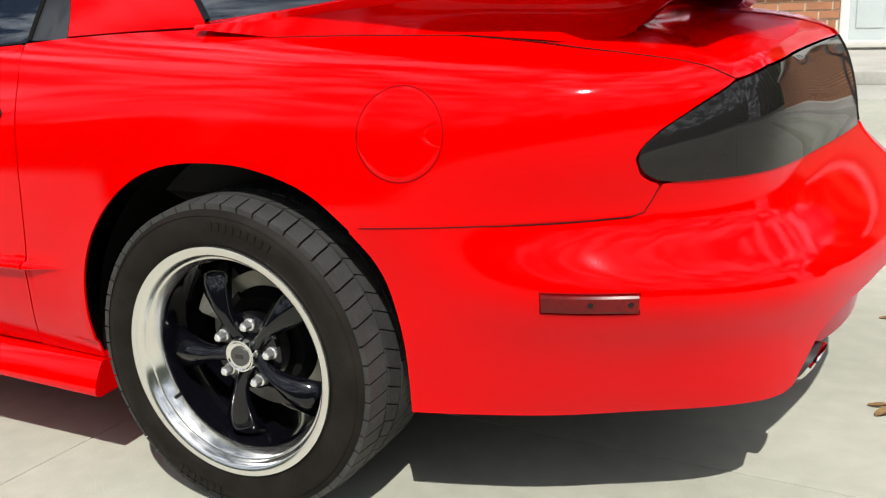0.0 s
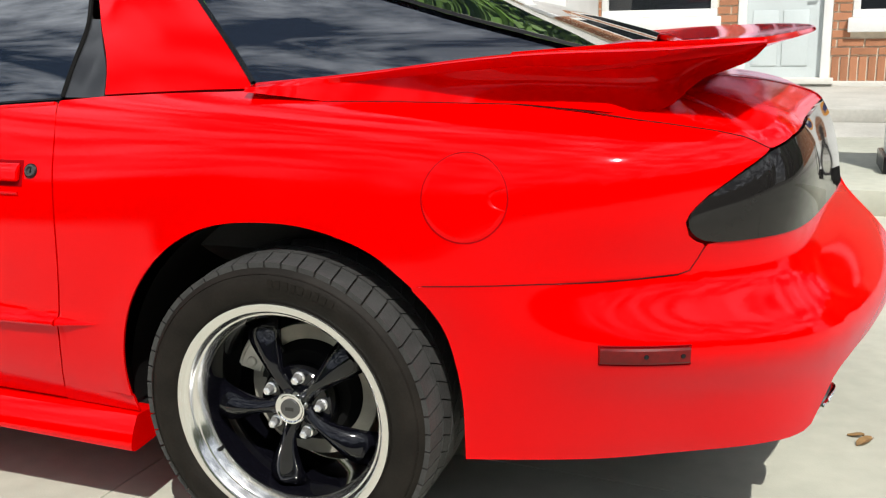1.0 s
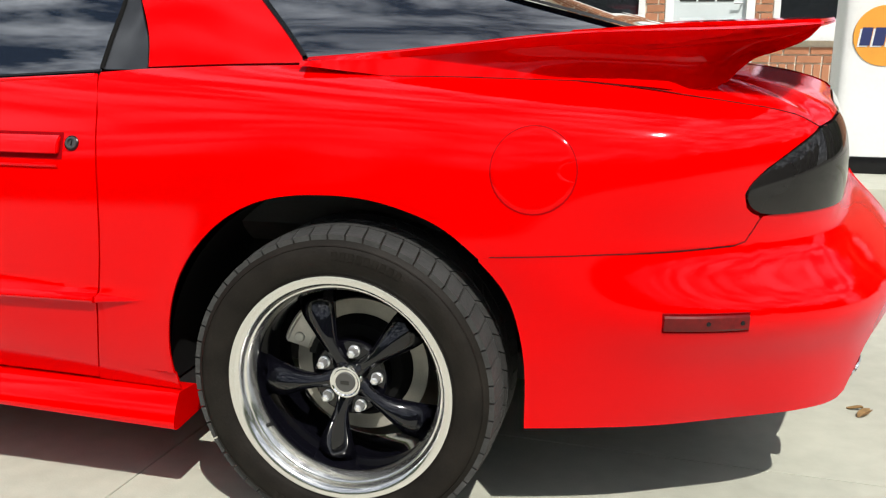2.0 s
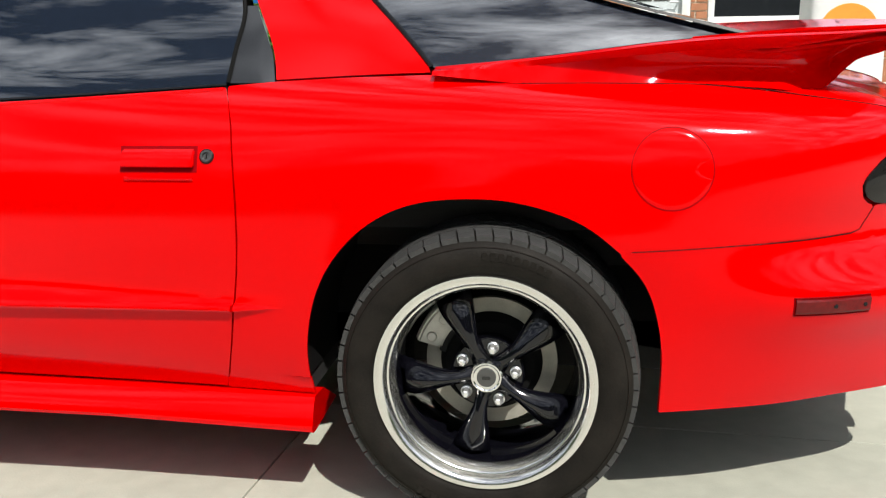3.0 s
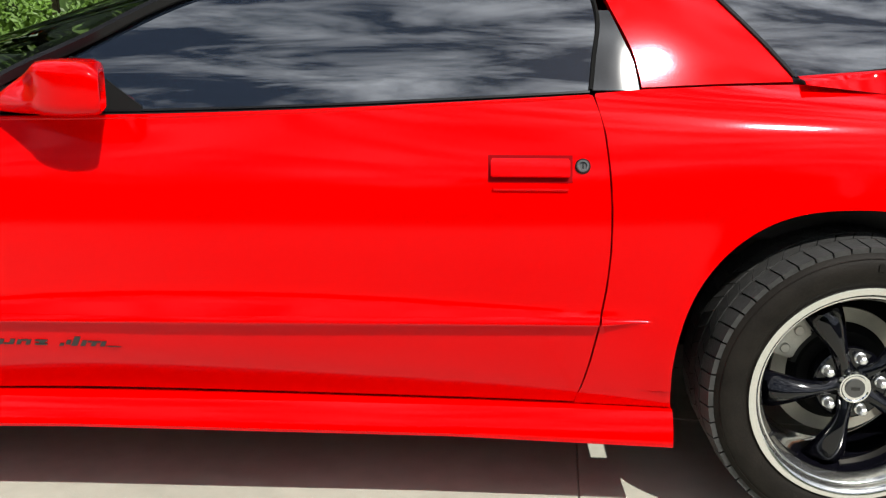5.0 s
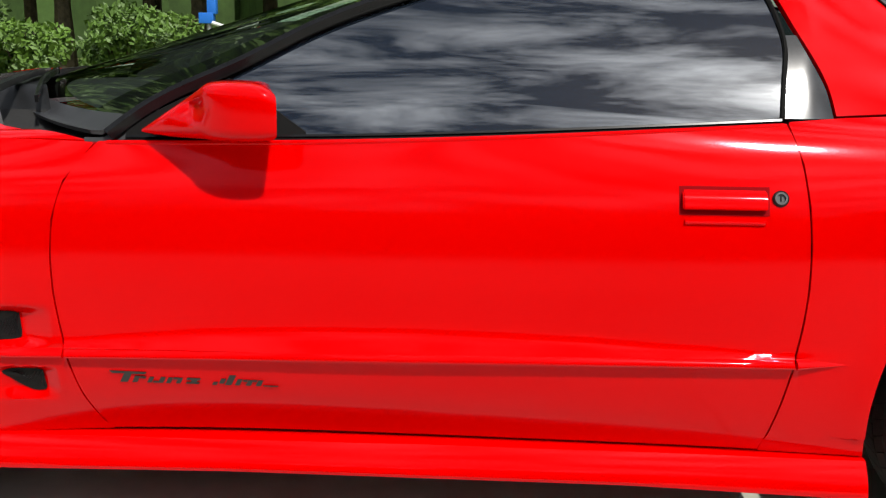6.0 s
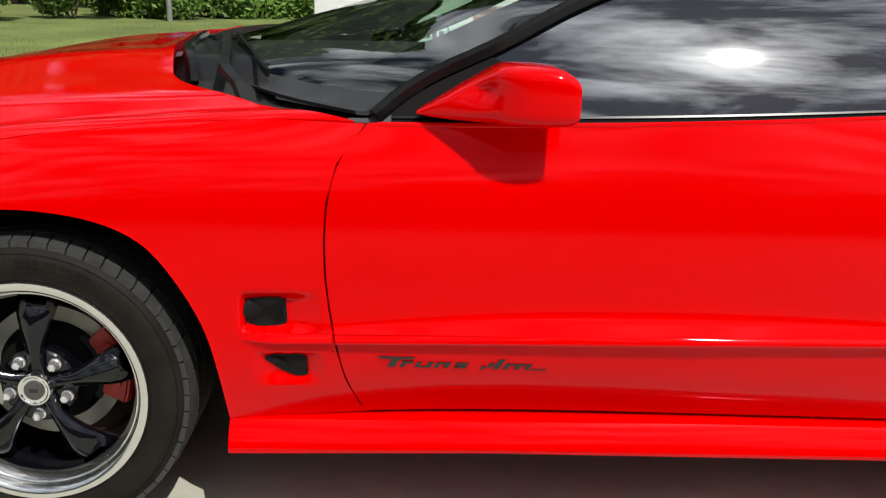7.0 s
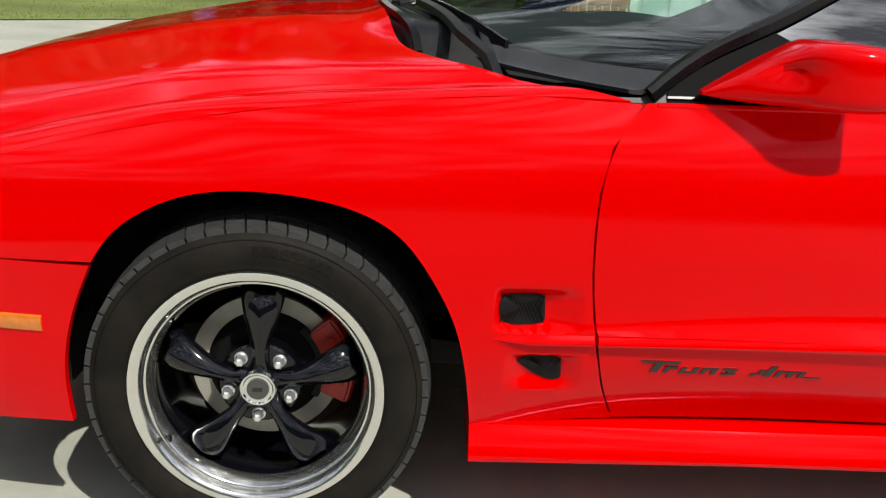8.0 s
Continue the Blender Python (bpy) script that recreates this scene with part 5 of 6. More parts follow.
# ---- the place ----
def build_ground():
    bm = bmesh.new()
    grid(bm, [[Vector((x, y, -.02)) for y in (-300, -40, -8, 8, 40, 300)] for x in (-300, -40, -8, 8, 40, 300)], flip=True)
    bmesh.ops.recalc_face_normals(bm, faces=bm.faces[:])
    g = tagged(part("ground", bm, JOINT, None, smooth=False), "wide pale concrete forecourt with sawn joints", "ground", kind="structure")
    # slabs, turned a little against the car
    turn = Matrix.Translation((-.52, .56, 0)) @ Matrix.Rotation(radians(-4), 4, "Z")
    for i in range(-7, 4):
        for j in range(-4, 4):
            w, d = 3.9, 3.6
            x0, y0 = i * w, j * d
            c = turn @ Vector((x0 + w / 2, y0 + d / 2, 0))
            if c.y > 7.2 or c.x < -12 and c.y > 8:
                continue
            bm = bmesh.new()
            box(bm, x0 + .0018, x0 + w - .0018, y0 + .0018, y0 + d - .0018, -.06, 0, bevel=.003)
            bm.transform(turn)
            part("slab", bm, CONCRETE, g, smooth=False)
    return g


def build_lawn():
    # grass beyond the concrete ahead of the car, up to the hedge
    bm = bmesh.new()
    edge = [(-40, -9.0), (-24, .2), (-14, 6.0), (-10.3, 8.3), (-7.4, 10.3), (-5.5, 11.65), (-3.4, 13.1), (-2, 14), (2, 17)]
    rows = [[Vector((x, y, .0)), Vector((x, y + .05, .012)), Vector((x * 1.1, y + 6, .02)), Vector((x * 1.6, 90, .1))] for x, y in edge]
    grid(bm, rows)
    bmesh.ops.recalc_face_normals(bm, faces=bm.faces[:])
    tagged(part("lawn", bm, GRASSM), "sunlit mown lawn beyond the forecourt", "grass", kind="structure")
    rnd = random.Random(4)
    verts, faces = [], []
    for k in range(26000):
        x = rnd.uniform(-22, 0)
        y = float(np.interp(x, [p[0] for p in edge], [p[1] for p in edge])) + rnd.random() ** 1.6 * 11
        a, h, w = rnd.uniform(0, 6.28), rnd.uniform(.02, .05), .006
        i = len(verts)
        dx, dy = math.cos(a) * w, math.sin(a) * w
        verts += [(x - dx, y - dy, .01), (x + dx, y + dy, .01), (x + rnd.uniform(-.02, .02), y + rnd.uniform(-.02, .02), .01 + h)]
        faces.append((i, i + 1, i + 2))
    me = bpy.data.meshes.new("lawn_grass")
    me.from_pydata(verts, [], faces)
    me.materials.append(BLADE)
    tagged(new("lawn_grass", me), "short green grass blades on the lawn", "grass", kind="stuff")
    # apron of the far concrete
    bm = bmesh.new()
    rows = [[Vector((x, -14, -.012)), Vector((x, y, -.012))] for x, y in edge]
    grid(bm, rows)
    bmesh.ops.recalc_face_normals(bm, faces=bm.faces[:])
    tagged(part("forecourt_apron", bm, CONCRETE), "pale concrete apron beside the lawn", "pavement", kind="structure")


def leaf_cloud(name, centres, n, size, mat, seed, parent=None):
    """Many small leaf faces scattered through ellipsoid clumps (centre, radii)."""
    rnd = random.Random(seed)
    verts, faces = [], []
    tot = sum(c[1][0] * c[1][1] * c[1][2] for c in centres) or 1
    for (cx, cy, cz), (rx, ry, rz) in centres:
        for _ in range(max(6, int(n * rx * ry * rz / tot))):
            while True:
                p = [rnd.uniform(-1, 1) for _ in range(3)]
                q = sum(v * v for v in p)
                if .25 < q < 1:
                    break
            c = Vector((cx + rx * p[0], cy + ry * p[1], cz + rz * p[2]))
            a = Vector((rnd.gauss(0, 1), rnd.gauss(0, 1), rnd.gauss(0, 1))).normalized()
            b = a.orthogonal().normalized()
            s = size * rnd.uniform(.6, 1.4)
            i = len(verts)
            verts += [c - a * s, c + b * s * .45, c + a * s, c - b * s * .45]
            faces.append((i, i + 1, i + 2, i + 3))
    me = bpy.data.meshes.new(name)
    me.from_pydata([tuple(v) for v in verts], [], faces)
    me.materials.append(mat)
    ob = new(name, me)
    if parent is not None:
        ob.parent = parent
        ob.location = -Vector(parent.location)
    return ob


def build_tree(x, y, h, seed, spread=2.8, leaves=8000):
    rnd = random.Random(seed)
    t = tagged(empty("tree", x, y, 0), "tall leafy tree with a bare lower trunk", "tree", group="trees beyond the lawn")
    bm = bmesh.new()
    r0 = h * .014
    path, rad = [], []
    for k in range(9):
        f = k / 8
        path.append(Vector((x + rnd.uniform(-.12, .12) * f * 2, y + rnd.uniform(-.12, .12) * f * 2, h * .8 * f)))
        rad.append(max(.12, (1 - f * .85) * (1.35 if k == 0 else 1)))
    sweep(bm, path, circle(r0, 9), up=Vector((0, 1, 0)), scales=rad)
    clumps = []
    for k in range(22):
        f = rnd.uniform(.25, .92)
        a = rnd.uniform(0, 6.28)
        b = path[int(f * 8)]
        L = spread * rnd.uniform(.5, 1.0) * (1.15 - f * .6)
        e = b + Vector((math.cos(a) * L, math.sin(a) * L, L * rnd.uniform(.2, .7)))
        sweep(bm, [b, b.lerp(e, .5) + Vector((0, 0, .1)), e], circle(r0 * .32, 6), up=Vector((.1, .2, 1)), scales=[1, .65, .25])
        clumps.append((tuple(e), (rnd.uniform(1.2, 2.3), rnd.uniform(1.2, 2.3), rnd.uniform(1.1, 2.0))))
        clumps.append((tuple(b.lerp(e, .6)), (1.1, 1.1, .8)))
    clumps.append(((x, y, h * .86), (1.9, 1.9, 2.2)))
    part("trunk", bm, BARK, t)
    leaf_cloud("crown", clumps, leaves, .33, LEAF, seed + 50, t)
    return t


def build_shrubs():
    rnd = random.Random(12)
    for k in range(26):
        x = -24 + k * 1.15 + rnd.uniform(-.4, .4)
        y = max(14.5, 22.6 + (x + 8) * .62) + rnd.uniform(-.6, .9)
        h = rnd.uniform(1.2, 2.6)
        if -8.6 < x < -4.4:
            h = .8
        b = tagged(empty("shrub", x, y, 0), "dense green shrub at the edge of the wood", "shrub", group="shrubs beyond the lawn")
        bm = bmesh.new()
        for q in range(5):
            a = rnd.uniform(0, 6.28)
            sweep(bm, [Vector((x, y, 0)), Vector((x + math.cos(a) * .3, y + math.sin(a) * .3, h * .5)), Vector((x + math.cos(a) * .6, y + math.sin(a) * .6, h * .85))], circle(.025, 5), up=Vector((.3, .1, 1)), scales=[1, .7, .3])
        part("stem", bm, BARK, b)
        cl = [((x + rnd.uniform(-.7, .7), y + rnd.uniform(-.5, .5), h * rnd.uniform(.15, .85)), (rnd.uniform(.4, .8), rnd.uniform(.4, .7), rnd.uniform(.3, .6))) for _ in range(9)]
        leaf_cloud("foliage", cl, 2600, .085, LEAF2 if k % 3 else LEAF, 200 + k, b)


def build_woods():
    for k, (x, y, h) in enumerate([(-23, 31, 11), (-19.5, 30, 12), (-17.2, 32, 10), (-15, 29.6, 12), (-12.8, 31.5, 11), (-10.6, 30, 12.5), (-8.8, 32.5, 11), (-6.6, 30.5, 12), (-4.2, 32, 11),
                                    (-26, 30, 12), (-21, 34, 12), (-13.8, 35, 13), (-9.6, 36, 12), (-2, 34, 12)]):
        build_tree(x, y, h * 1.75, 30 + k, spread=5.6, leaves=24000)
    # far wood floor and darkness behind the trunks
    bm = bmesh.new()
    rnd = random.Random(3)
    rows = []
    for k in range(80):
        a = math.pi * (.10 + .86 * k / 79)
        d = 62 + rnd.uniform(-4, 4)
        rows.append([Vector((d * math.cos(a) - 4, d * math.sin(a), z)) for z in (0, 5, 12 + rnd.uniform(-1, 1), 25 + rnd.uniform(-2.4, 2.4))])
    grid(bm, rows)
    tagged(part("backdrop", bm, HORIZON), "far dark woodland edge", "woodland", kind="structure")
    # tall wood across the road, behind the walk
    cl = []
    for k in range(150):
        x = -75 + k * 1.0 + rnd.uniform(-.8, .8)
        top = 15.5 + 2.6 * math.sin(x * .21) + 1.5 * math.sin(x * .57 + 1) + rnd.uniform(-1.2, 1.2)
        for z in (2.5, 6.5, 10.5, top - 2):
            cl.append(((x, -46 + rnd.uniform(-2.5, 2.5), z + rnd.uniform(-1, 1)), (rnd.uniform(1.8, 3.0), 1.8, rnd.uniform(2.0, 3.0))))
    ob = leaf_cloud("far_trees", cl, 42000, .5, LEAF, 77)
    tagged(ob, "distant line of tall green trees", "trees", kind="stuff")
    bm = bmesh.new()
    rows = []
    for k in range(90):
        a = math.pi * (1.02 + 1.02 * k / 89)
        d = 64 + rnd.uniform(-4, 4)
        rows.append([Vector((d * math.cos(a) - 4, d * math.sin(a), z)) for z in (0, 6, 12, 18 + rnd.uniform(-2.2, 2.2))])
    grid(bm, rows)
    tagged(part("backdrop", bm, HORIZON), "far dark wood across the road", "woodland", kind="structure")


def build_sign_post():
    x, y = -7.75, 21.2
    p = tagged(empty("sign_post", x, y, 0), "galvanised post with a small blue box on top", "post")
    bm = bmesh.new()
    sweep(bm, [Vector((x, y, 0)), Vector((x, y, 1.55))], circle(.065, 12), up=Vector((0, 1, 0)))
    part("pole", bm, STEEL, p)
    bm = bmesh.new()
    box(bm, x - .22, x + .13, y - .12, y + .12, 1.50, 1.75, bevel=.02)
    box(bm, x - .02, x + .20, y - .1, y + .1, 1.72, 2.05, bevel=.02)
    part("box", bm, BLUE, p)
    bm = bmesh.new()
    sweep(bm, [Vector((x + .1, y - .1, 1.52)), Vector((x + .42, y - .12, 1.42))], circle(.045, 8))
    part("lever", bm, WHITE, p)


def build_far_truck():
    x, y = -7.0, 41.0
    v = tagged(empty("truck", x, y, 0), "white box truck parked beyond the trees", "truck")
    part("cargo_box", boxbm(x - 2.2, x + 4.0, y, y + 2.3, 1.0, 3.6, bevel=.05), WHITE, v)
    part("cab", boxbm(x - 4.1, x - 2.3, y + .1, y + 2.2, .7, 2.6, bevel=.18), WHITE, v)
    part("cab_window", boxbm(x - 3.9, x - 2.7, y + .07, y + .12, 1.6, 2.3, bevel=.02), DARKWIN, v)
    for wx in (-3.3, 2.6):
        bm = bmesh.new()
        revolve(bm, [(0, -.02), (.28, -.02), (.48, 0), (.5, .05), (.5, .25), (0, .25)], 24, (x + wx, y - .05, .5))
        wh = part("wheel", bm, RUBBER, v)
        bm = bmesh.new()
        revolve(bm, [(0, -.04), (.2, -.04), (.26, -.015)], 20, (x + wx, y - .05, .5))
        part("rim", bm, STEEL, wh)
    x, y = -9.2, 38.0
    v = tagged(empty("car", x, y, 0), "white car parked beyond the trees", "car")
    bm = bmesh.new()
    rows = []
    for dx, z0, z1, dy in ((-2.1, .5, .75, .1), (-1.9, .35, .95, 0), (-1.0, .3, 1.02, 0), (-.4, .3, 1.45, .1), (.8, .3, 1.5, .1), (1.6, .3, 1.1, 0), (2.1, .4, .9, .1)):
        rows.append([Vector((x + dx, y + dy, z0)), Vector((x + dx, y + dy - .03, (z0 + z1) / 2)), Vector((x + dx, y + dy + .12, z1)), Vector((x + dx, y + 1.6, z1)), Vector((x + dx, y + 1.7, z0))])
    vs = grid(bm, rows, close_v=True)
    bm.faces.new(vs[0]); bm.faces.new(vs[-1])
    bmesh.ops.recalc_face_normals(bm, faces=bm.faces[:])
    part("body", bm, WHITE, v)
    part("side_window", boxbm(x - .4, x + 1.2, y + .0, y + .06, 1.05, 1.38, bevel=.02), DARKWIN, v)
    for wx in (-1.35, 1.3):
        bm = bmesh.new()
        revolve(bm, [(0, -.02), (.18, -.02), (.3, 0), (.32, .05), (.32, .2), (0, .2)], 24, (x + wx, y - .03, .32))
        part("wheel", bm, RUBBER, v)


BY = 10.9   # building front


def build_building():
    b = tagged(empty("house", 2.0, BY + 2, 0), "low brick service building with white windows and a pale door", "building")
    wall_z = 3.1
    base = .18
    openings = [(-2.58, -1.78, .98, 2.3), (-1.31, .11, .98, 2.3), (.36, 1.43, .21, 2.32), (1.65, 3.15, .93, 2.3)]
    # mortar core with the openings left free
    bm = bmesh.new()
    xs = sorted({-2.62, 9.0, *[o[0] for o in openings], *[o[1] for o in openings]})
    for a, c in zip(xs, xs[1:]):
        hole = [o for o in openings if o[0] <= a + 1e-6 and o[1] >= c - 1e-6]
        if hole:
            o = hole[0]
            box(bm, a, c, BY + .01, BY + .25, base, o[2])
            box(bm, a, c, BY + .01, BY + .25, o[3], wall_z)
        else:
            box(bm, a, c, BY + .01, BY + .25, base, wall_z)
    box(bm, -2.62, 9, BY + 5.8, BY + 6, base, wall_z)
    box(bm, -2.62, -2.56, BY + .25, BY + 5.8, base, wall_z)
    box(bm, 8.8, 9, BY + .25, BY + 5.8, base, wall_z)
    wall = part("wall", bm, MORTAR, b, smooth=False)
    part("roof", boxbm(-2.7, 9.3, BY - .3, BY + 6.3, wall_z, wall_z + .25, bevel=.03), STONE, b)
    part("foundation", boxbm(-2.66, 9.1, BY - .06, BY + .3, .12, base + .01, bevel=.01), STONE, b)
    part("back_room", boxbm(-2.5, 8.7, BY + 2.0, BY + 2.05, base, wall_z), CABIN, b)
    # windows
    for x0, x1, z0, z1 in (openings[0], openings[1], openings[3]):
        w = part("window", boxbm(x0, x1, BY - .02, BY + .10, z0 - .0, z0 + .09, bevel=.008), WHITE, b, "white framed window")
        part("window_frame", boxbm(x0, x0 + .08, BY - .02, BY + .10, z0 + .09, z1, bevel=.008), WHITE, w)
        part("window_frame", boxbm(x1 - .08, x1, BY - .02, BY + .10, z0 + .09, z1, bevel=.008), WHITE, w)
        part("window_frame", boxbm(x0, x1, BY - .02, BY + .10, z1, z1 + .09, bevel=.008), WHITE, w)
        part("window_sill", boxbm(x0 - .05, x1 + .05, BY - .09, BY + .10, z0 - .17, z0 - .002, bevel=.012), WHITE, w)
        part("pane", boxbm(x0 + .08, x1 - .08, BY + .05, BY + .06, z0 + .09, z1), DARKWIN, w)
    # pale pier between two windows
    part("pier", boxbm(-1.75, -1.36, BY - .08, BY + .02, .18, wall_z, bevel=.01), WHITE, b)
    # door
    x0, x1, z0, z1 = openings[2]
    d = part("door", boxbm(x0 + .10, x1 - .10, BY + .05, BY + .09, z0 + .02, z1 - .08, bevel=.004), DOORP, b, "pale grey panelled door in a white frame")
    part("door_frame", boxbm(x0, x0 + .10, BY - .03, BY + .10, z0, z1, bevel=.006), WHITE, d)
    part("door_frame", boxbm(x1 - .10, x1, BY - .03, BY + .10, z0, z1, bevel=.006), WHITE, d)
    part("door_frame", boxbm(x0, x1, BY - .03, BY + .10, z1 - .08, z1 + .03, bevel=.006), WHITE, d)
    part("threshold", boxbm(x0 - .05, x1 + .05, BY - .12, BY + .1, z0 - .05, z0 + .02, bevel=.006), STONE, d)
    for a in (0, 1):
        px = x0 + .17 + a * .35
        part("door_panel", boxbm(px, px + .30, BY + .036, BY + .052, z0 + .16, z0 + .82, bevel=.010), DOORP, d)
    for a in range(3):
        px = x0 + .17 + a * .225
        part("pane", boxbm(px, px + .20, BY + .040, BY + .052, z0 + 1.02, z0 + 1.88, bevel=.004), DARKWIN, d)
    bm = bmesh.new()
    sweep(bm, [Vector((x1 - .15, BY + .05, z0 + 1.0)), Vector((x1 - .15, BY - .02, z0 + 1.0)), Vector((x1 - .25, BY - .02, z0 + 1.0))], circle(.012, 8))
    part("door_handle", bm, STEEL, d)
    # bricks: running courses, soldier course at the foot
    bw, bh, j = .305, .1016, .022
    count = 0
    rest = bmesh.new()
    off = Vector((2.0, BY + 2, 0))

    meshes = {}

    def lay(x, z, w, h):
        """One brick; those seen nearest are objects of their own, the rest is joined."""
        nonlocal count
        if -1.9 < x < 4.0 and z < 1.25 and count < 300:
            key = (round(w, 2), round(h, 2))
            if key not in meshes:
                m = bpy.data.meshes.new("brick")
                bm = boxbm(0, w, -.012, .02, 0, h, bevel=.003)
                bm.to_mesh(m); bm.free(); m.materials.append(BRICK)
                meshes[key] = m
            ob = new("brick", meshes[key])
            ob.parent = wall
            ob.location = Vector((x, BY, z))
            count += 1
        else:
            box(rest, x, x + w, BY - .012, BY + .02, z, z + h)

    def course(z, h, step, shift):
        """A course of bricks between the openings, cut at their edges."""
        solid = [(-2.61, 8.95)]
        for a, c in [(o[0] - .01, o[1] + .01) for o in openings if z + h > o[2] - .19 and z < o[3] + .10] + [(-1.76, -1.35)]:
            solid = [q for p, r in solid for q in ((p, min(r, a)), (max(p, c), r)) if q[1] - q[0] > .03]
        for p, r in solid:
            x = -2.61 - shift + step * math.floor((p + 2.61 + shift) / step)
            while x < r:
                a, c = max(x, p), min(x + step - j, r)
                if c - a > .025:
                    lay(a, z, c - a, h)
                x += step
    course(base + .012, bw - j, bh, 0)
    z, row = base + .012 + bw, 0
    while z < wall_z - .1:
        course(z, bh - j + .002, bw, (row % 2) * bw / 2)
        z += bh
        row += 1
    rb = part("brickwork", rest, BRICK, wall, smooth=False)
    rb["kind"] = "stuff"


def build_pavement():
    bm = bmesh.new()
    box(bm, -1.1, 14, 8.1, BY + .2, -.02, .13, bevel=.02)
    p = tagged(part("pavement", bm, CONCRETE2), "raised concrete walk along the building", "pavement", kind="structure")
    bm = bmesh.new()
    box(bm, -1.1, 14, 7.0, 8.09, -.02, .006, bevel=.002)
    tagged(part("gutter", bm, CONCRETE2), "grey concrete gutter strip along the kerb", "gutter", kind="structure")
    bm = bmesh.new()
    box(bm, .6, 6.0, 3.75, 5.15, -.02, .14, bevel=.03)
    tagged(part("pump_island", bm, CONCRETE), "low concrete island under the fuel pump", "island", kind="structure")


def build_pump():
    x, y, z = 1.72, 4.45, .14
    p = tagged(empty("fuel_pump", x, y, z), "vintage white fuel pump with an orange disc emblem", "fuel pump")
    bm = bmesh.new()
    box(bm, x - .26, x + .26, y - .20, y + .20, z, z + .10, bevel=.01)
    part("plinth", bm, TRIM, p)
    bm = bmesh.new()
    rows = []
    for zz, w, d in ((.10, .235, .19), (.6, .232, .188), (1.1, .225, .18), (1.42, .215, .17), (1.50, .19, .15), (1.53, .12, .10)):
        row = []
        for k in range(32):
            a = 2 * math.pi * k / 32
            c, s = math.cos(a), math.sin(a)
            row.append(Vector((x + w * math.copysign(abs(c) ** .28, c), y + d * math.copysign(abs(s) ** .28, s), z + zz)))
        rows.append(row)
    vs = grid(bm, rows, close_v=True)
    bm.faces.new(vs[-1]); bm.faces.new(vs[0])
    bmesh.ops.recalc_face_normals(bm, faces=bm.faces[:])
    body = part("body", bm, WHITE, p)
    bm = bmesh.new()
    revolve(bm, [(0, 0), (.168, 0), (.170, .004), (.170, .03)], 48, (x, y - .192, z + .79))
    disc = part("emblem_disc", bm, ORANGE, body, "round orange emblem with dark bars")
    bm = bmesh.new()
    for k, (w, ox) in enumerate(((.055, -.135), (.060, -.065), (.050, .012), (.060, .075))):
        solid_poly(bm, [(x + ox + dx, y - .1975, z + zz) for dx, zz in ((0, .735), (w, .735), (w + .012, .835), (.012, .835))], (0, .003, 0))
    part("emblem_bar", bm, NAVY, disc, smooth=False)
    bm = bmesh.new()
    for k, (w, ox) in enumerate(((.055, -.147), (.060, -.077), (.050, 0), (.060, .063))):
        solid_poly(bm, [(x + ox + dx, y - .1945, z + zz) for dx, zz in ((0, .727), (w, .727), (w + .012, .828), (.012, .828))], (0, .002, 0))
    part("emblem_edge", bm, WHITE, disc, smooth=False)
    bm = bmesh.new()
    box(bm, x - .10, x + .18, y - .188, y - .176, z + 1.10, z + 1.30, bevel=.012)
    dial = part("dial_window", bm, DARKWIN, body)
    part("dial_face", boxbm(x - .088, x + .168, y - .190, y - .187, z + 1.112, z + 1.288, bevel=.001), WHITE, dial)
    bm = bmesh.new()
    pts = [(x + .24, y - .05, z + 1.35), (x + .30, y - .10, z + 1.25), (x + .285, y - .14, z + .8), (x + .25, y - .2, z + .35), (x + .22, y - .24, z + .12), (x + .27, y - .26, z + .06), (x + .33, y - .22, z + .2), (x + .36, y - .12, z + .7), (x + .31, y - .02, z + 1.0)]
    sweep(bm, resample(pts, 60), circle(.016, 8), up=Vector((.3, 1, .1)))
    part("hose", bm, HOSE, p)
    bm = bmesh.new()
    sweep(bm, resample([(x + .30, y - .02, z + .98), (x + .29, y - .02, z + 1.10), (x + .26, y - .04, z + 1.20)], 8), circle(.022, 8), up=Vector((0, 1, 0)))
    part("nozzle", bm, STEEL, p)


def build_litter():
    rnd = random.Random(9)
    for x, y in ((1.121, .893), (1.14, .86), (1.128, 1.548), (1.35, .95), (-.02, -.33), (.66, -.15), (1.5, 1.3), (1.75, .5)):
        bm = bmesh.new()
        a = rnd.uniform(0, 6.28)
        c, s, L = math.cos(a), math.sin(a), rnd.uniform(.014, .032) * (0.35 if y < 0 else 1)
        rows = []
        for k in range(7):
            f = k / 6 - .5
            w = .42 * L * math.sqrt(max(0, .26 - f * f)) * 2 + .0006
            rows.append([Vector((x + c * f * 2 * L - s * q * w, y + s * f * 2 * L + c * q * w, .002 + .006 * abs(q) + .005 * math.sin(3 * f + a))) for q in (-1, 0, 1)])
        shell(bm, rows, lambda i, j: Vector((0, 0, -.0008)))
        tagged(part("fallen_leaf", bm, DRYLEAF), "small curled dry leaf lying on the concrete", "leaf", group="dry leaves on the concrete")


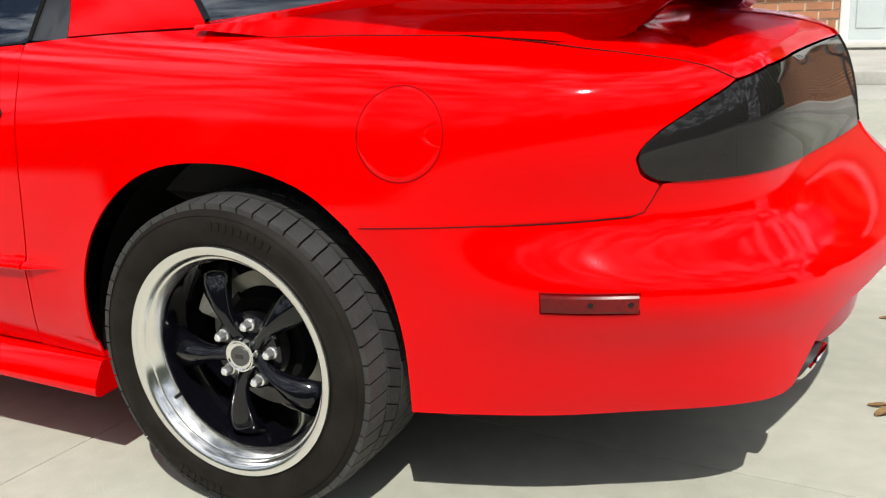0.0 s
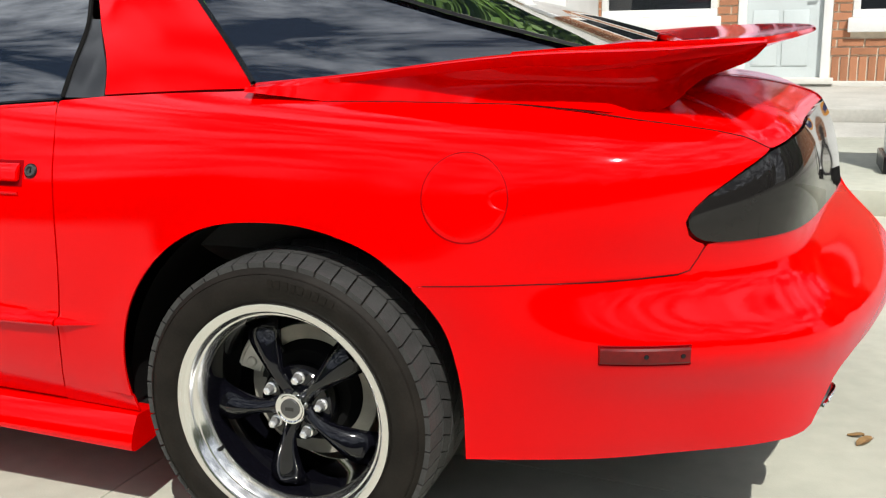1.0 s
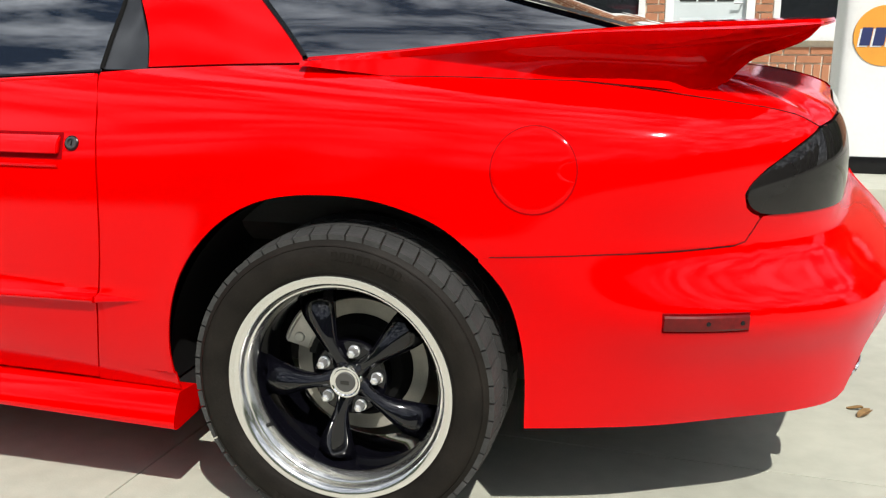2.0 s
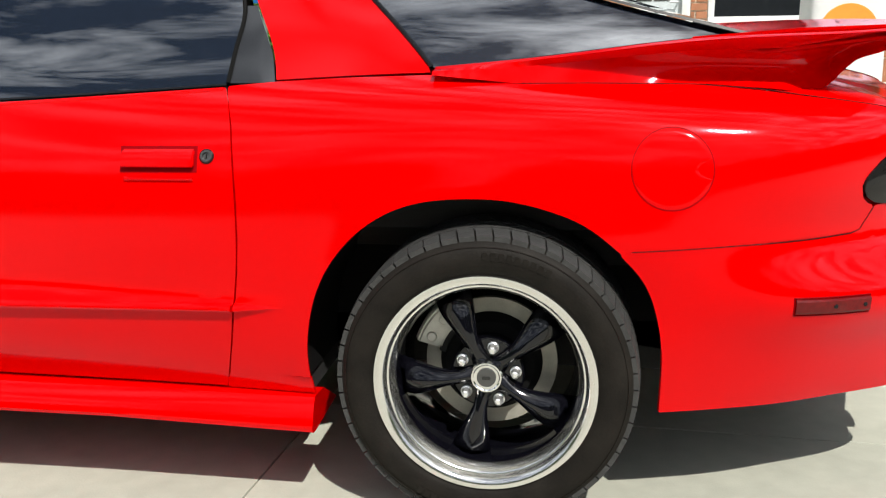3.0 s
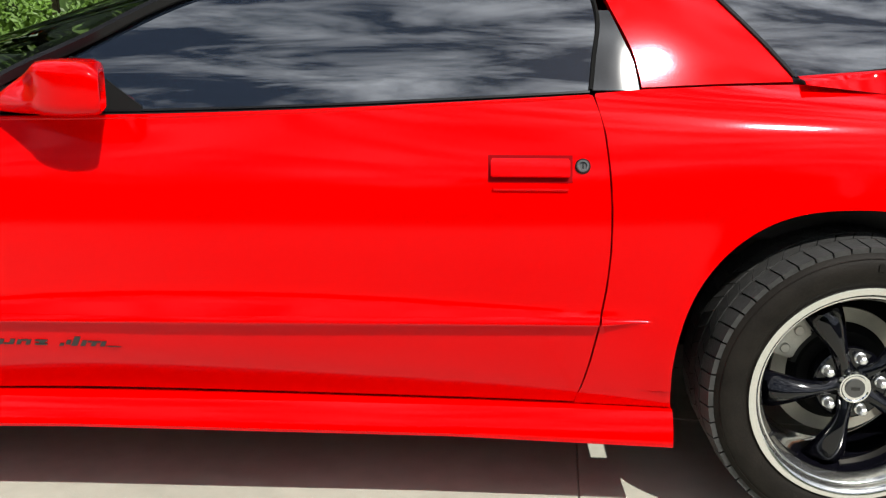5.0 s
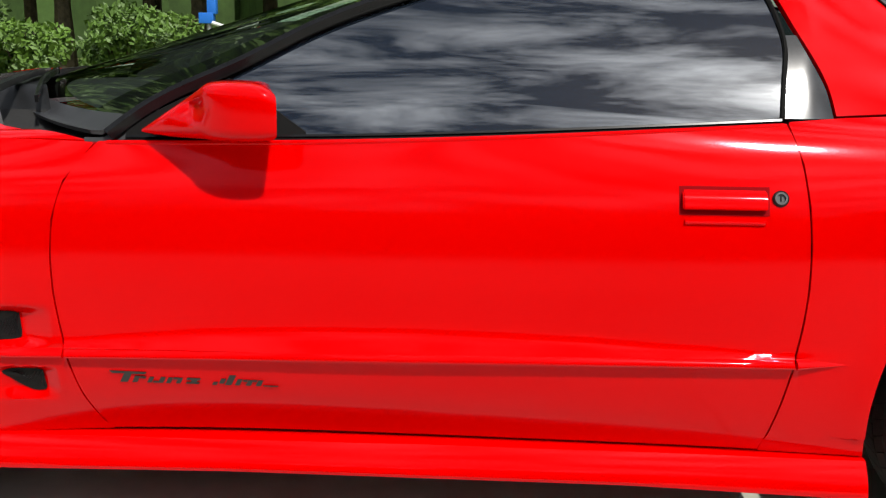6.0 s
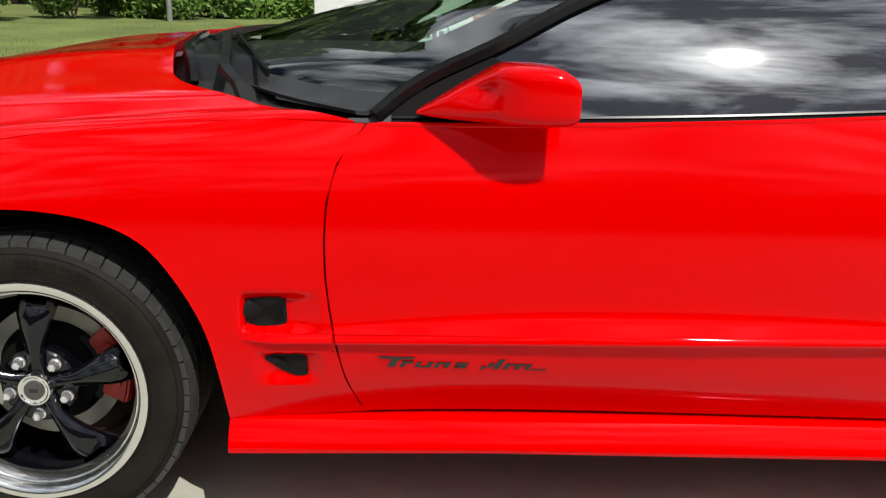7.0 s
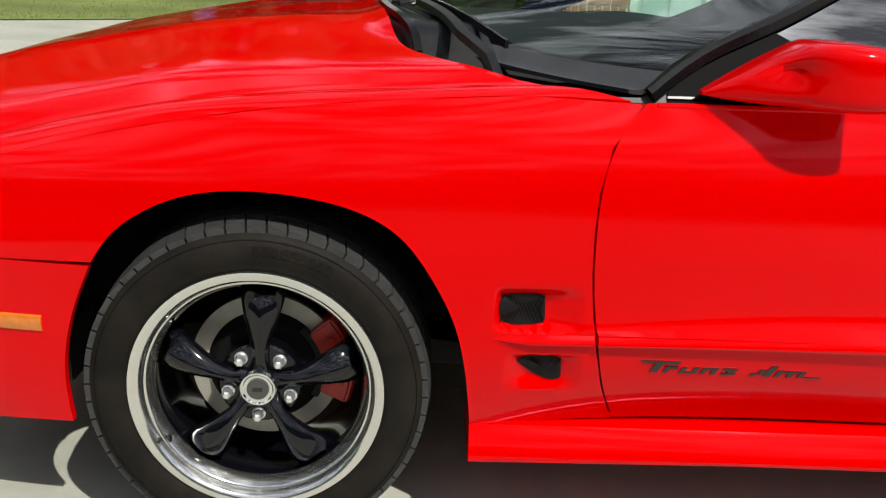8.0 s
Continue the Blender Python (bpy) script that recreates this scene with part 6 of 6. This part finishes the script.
def build_trailer():
    # white vending trailer beyond the car, with a round printed emblem low on its side
    x0, x1, y0, y1, z0, z1 = -2.97, -1.28, 8.6, 10.5, .34, 2.55
    t = tagged(empty("food_trailer", (x0 + x1) / 2, (y0 + y1) / 2, 0), "white food trailer with a round emblem, parked beside the building", "trailer")
    body = part("body", boxbm(x0, x1, y0, y1, z0, z1, bevel=.05), WHITE, t)
    for z in (z0 + .06, z1 - .10):
        part("trim_rail", boxbm(x0 + .03, x1 - .03, y0 - .012, y0 + .004, z, z + .035, bevel=.004), STEEL, body)
    c = (-1.79, y0, .565)
    bm = bmesh.new()
    revolve(bm, [(0, -.003), (.272, -.003), (.274, .002)], 56, c)
    disc = part("emblem_disc", bm, PAPER, body, "round pale emblem with dark and red print")
    bm = bmesh.new()
    revolve(bm, [(.248, -.0035), (.250, -.006), (.258, -.006), (.260, -.0035)], 56, c)
    part("emblem_ring", bm, INK, disc)
    bm = bmesh.new()
    for k in range(4):
        a = radians(122 - 21.5 * k)
        r, u = Vector((math.cos(a), 0, math.sin(a))), Vector((math.sin(a), 0, -math.cos(a)))
        q = Vector(c) + r * .195 + Vector((0, -.004, 0))
        solid_poly(bm, [q - u * .022 - r * .032, q + u * .022 - r * .032, q + u * .022 + r * .032, q - u * .022 + r * .032], (0, -.002, 0))
    for k in range(6):
        box(bm, c[0] - .215 + .073 * k, c[0] - .165 + .073 * k, y0 - .006, y0 - .0035, c[2] - .045, c[2] + .035)
    part("emblem_bar", bm, INK, disc, smooth=False)
    bm = bmesh.new()
    pts = [(-.15, .055), (-.06, .095), (0, .135), (.06, .10), (.17, .045), (.06, .065), (-.04, .055)]
    solid_poly(bm, [(c[0] + a, y0 - .0035, c[2] + b) for a, b in pts], (0, -.002, 0))
    part("emblem_swoosh", bm, REDPRINT, disc, smooth=False)
    for wx in (x0 + .45, x1 - .45):
        bm = bmesh.new()
        revolve(bm, [(0, -.02), (.19, -.02), (.31, 0), (.33, .04), (.33, .19), (0, .19)], 28, (wx, y0 + .10, .33))
        wh = part("wheel", bm, RUBBER, t)
        bm = bmesh.new()
        revolve(bm, [(0, -.035), (.12, -.035), (.18, -.015)], 20, (wx, y0 + .10, .33))
        part("rim", bm, STEEL, wh)


def mirror_part(ob, parent):
    """The same part on the car's other side, with its own parts."""
    bm = bmesh.new()
    bm.from_mesh(ob.data)
    for v in bm.verts:
        v.co.y = 2 * MID - v.co.y
    bmesh.ops.reverse_faces(bm, faces=bm.faces[:])
    twin = part(ob.name.split(".")[0], bm, ob.data.materials[0], parent)
    for child in list(ob.children):
        mirror_part(child, twin)


PAIRED = ("rear_bumper", "rear_valance", "front_bumper", "nose_panel", "tail_lamp", "sail_pillar", "windscreen_pillar", "roof_rail", "fender_top", "spoiler", "front_fender", "quarter_panel", "rocker_skirt", "wheel_housing", "wheel")
for side in list(car.children):
    if side.name.split(".")[0] in PAIRED:
        mirror_part(side, car)

build_ground()
build_lawn()
build_pavement()
build_building()
build_pump()
build_sign_post()
build_far_truck()
build_woods()
build_shrubs()
build_litter()
build_trailer()
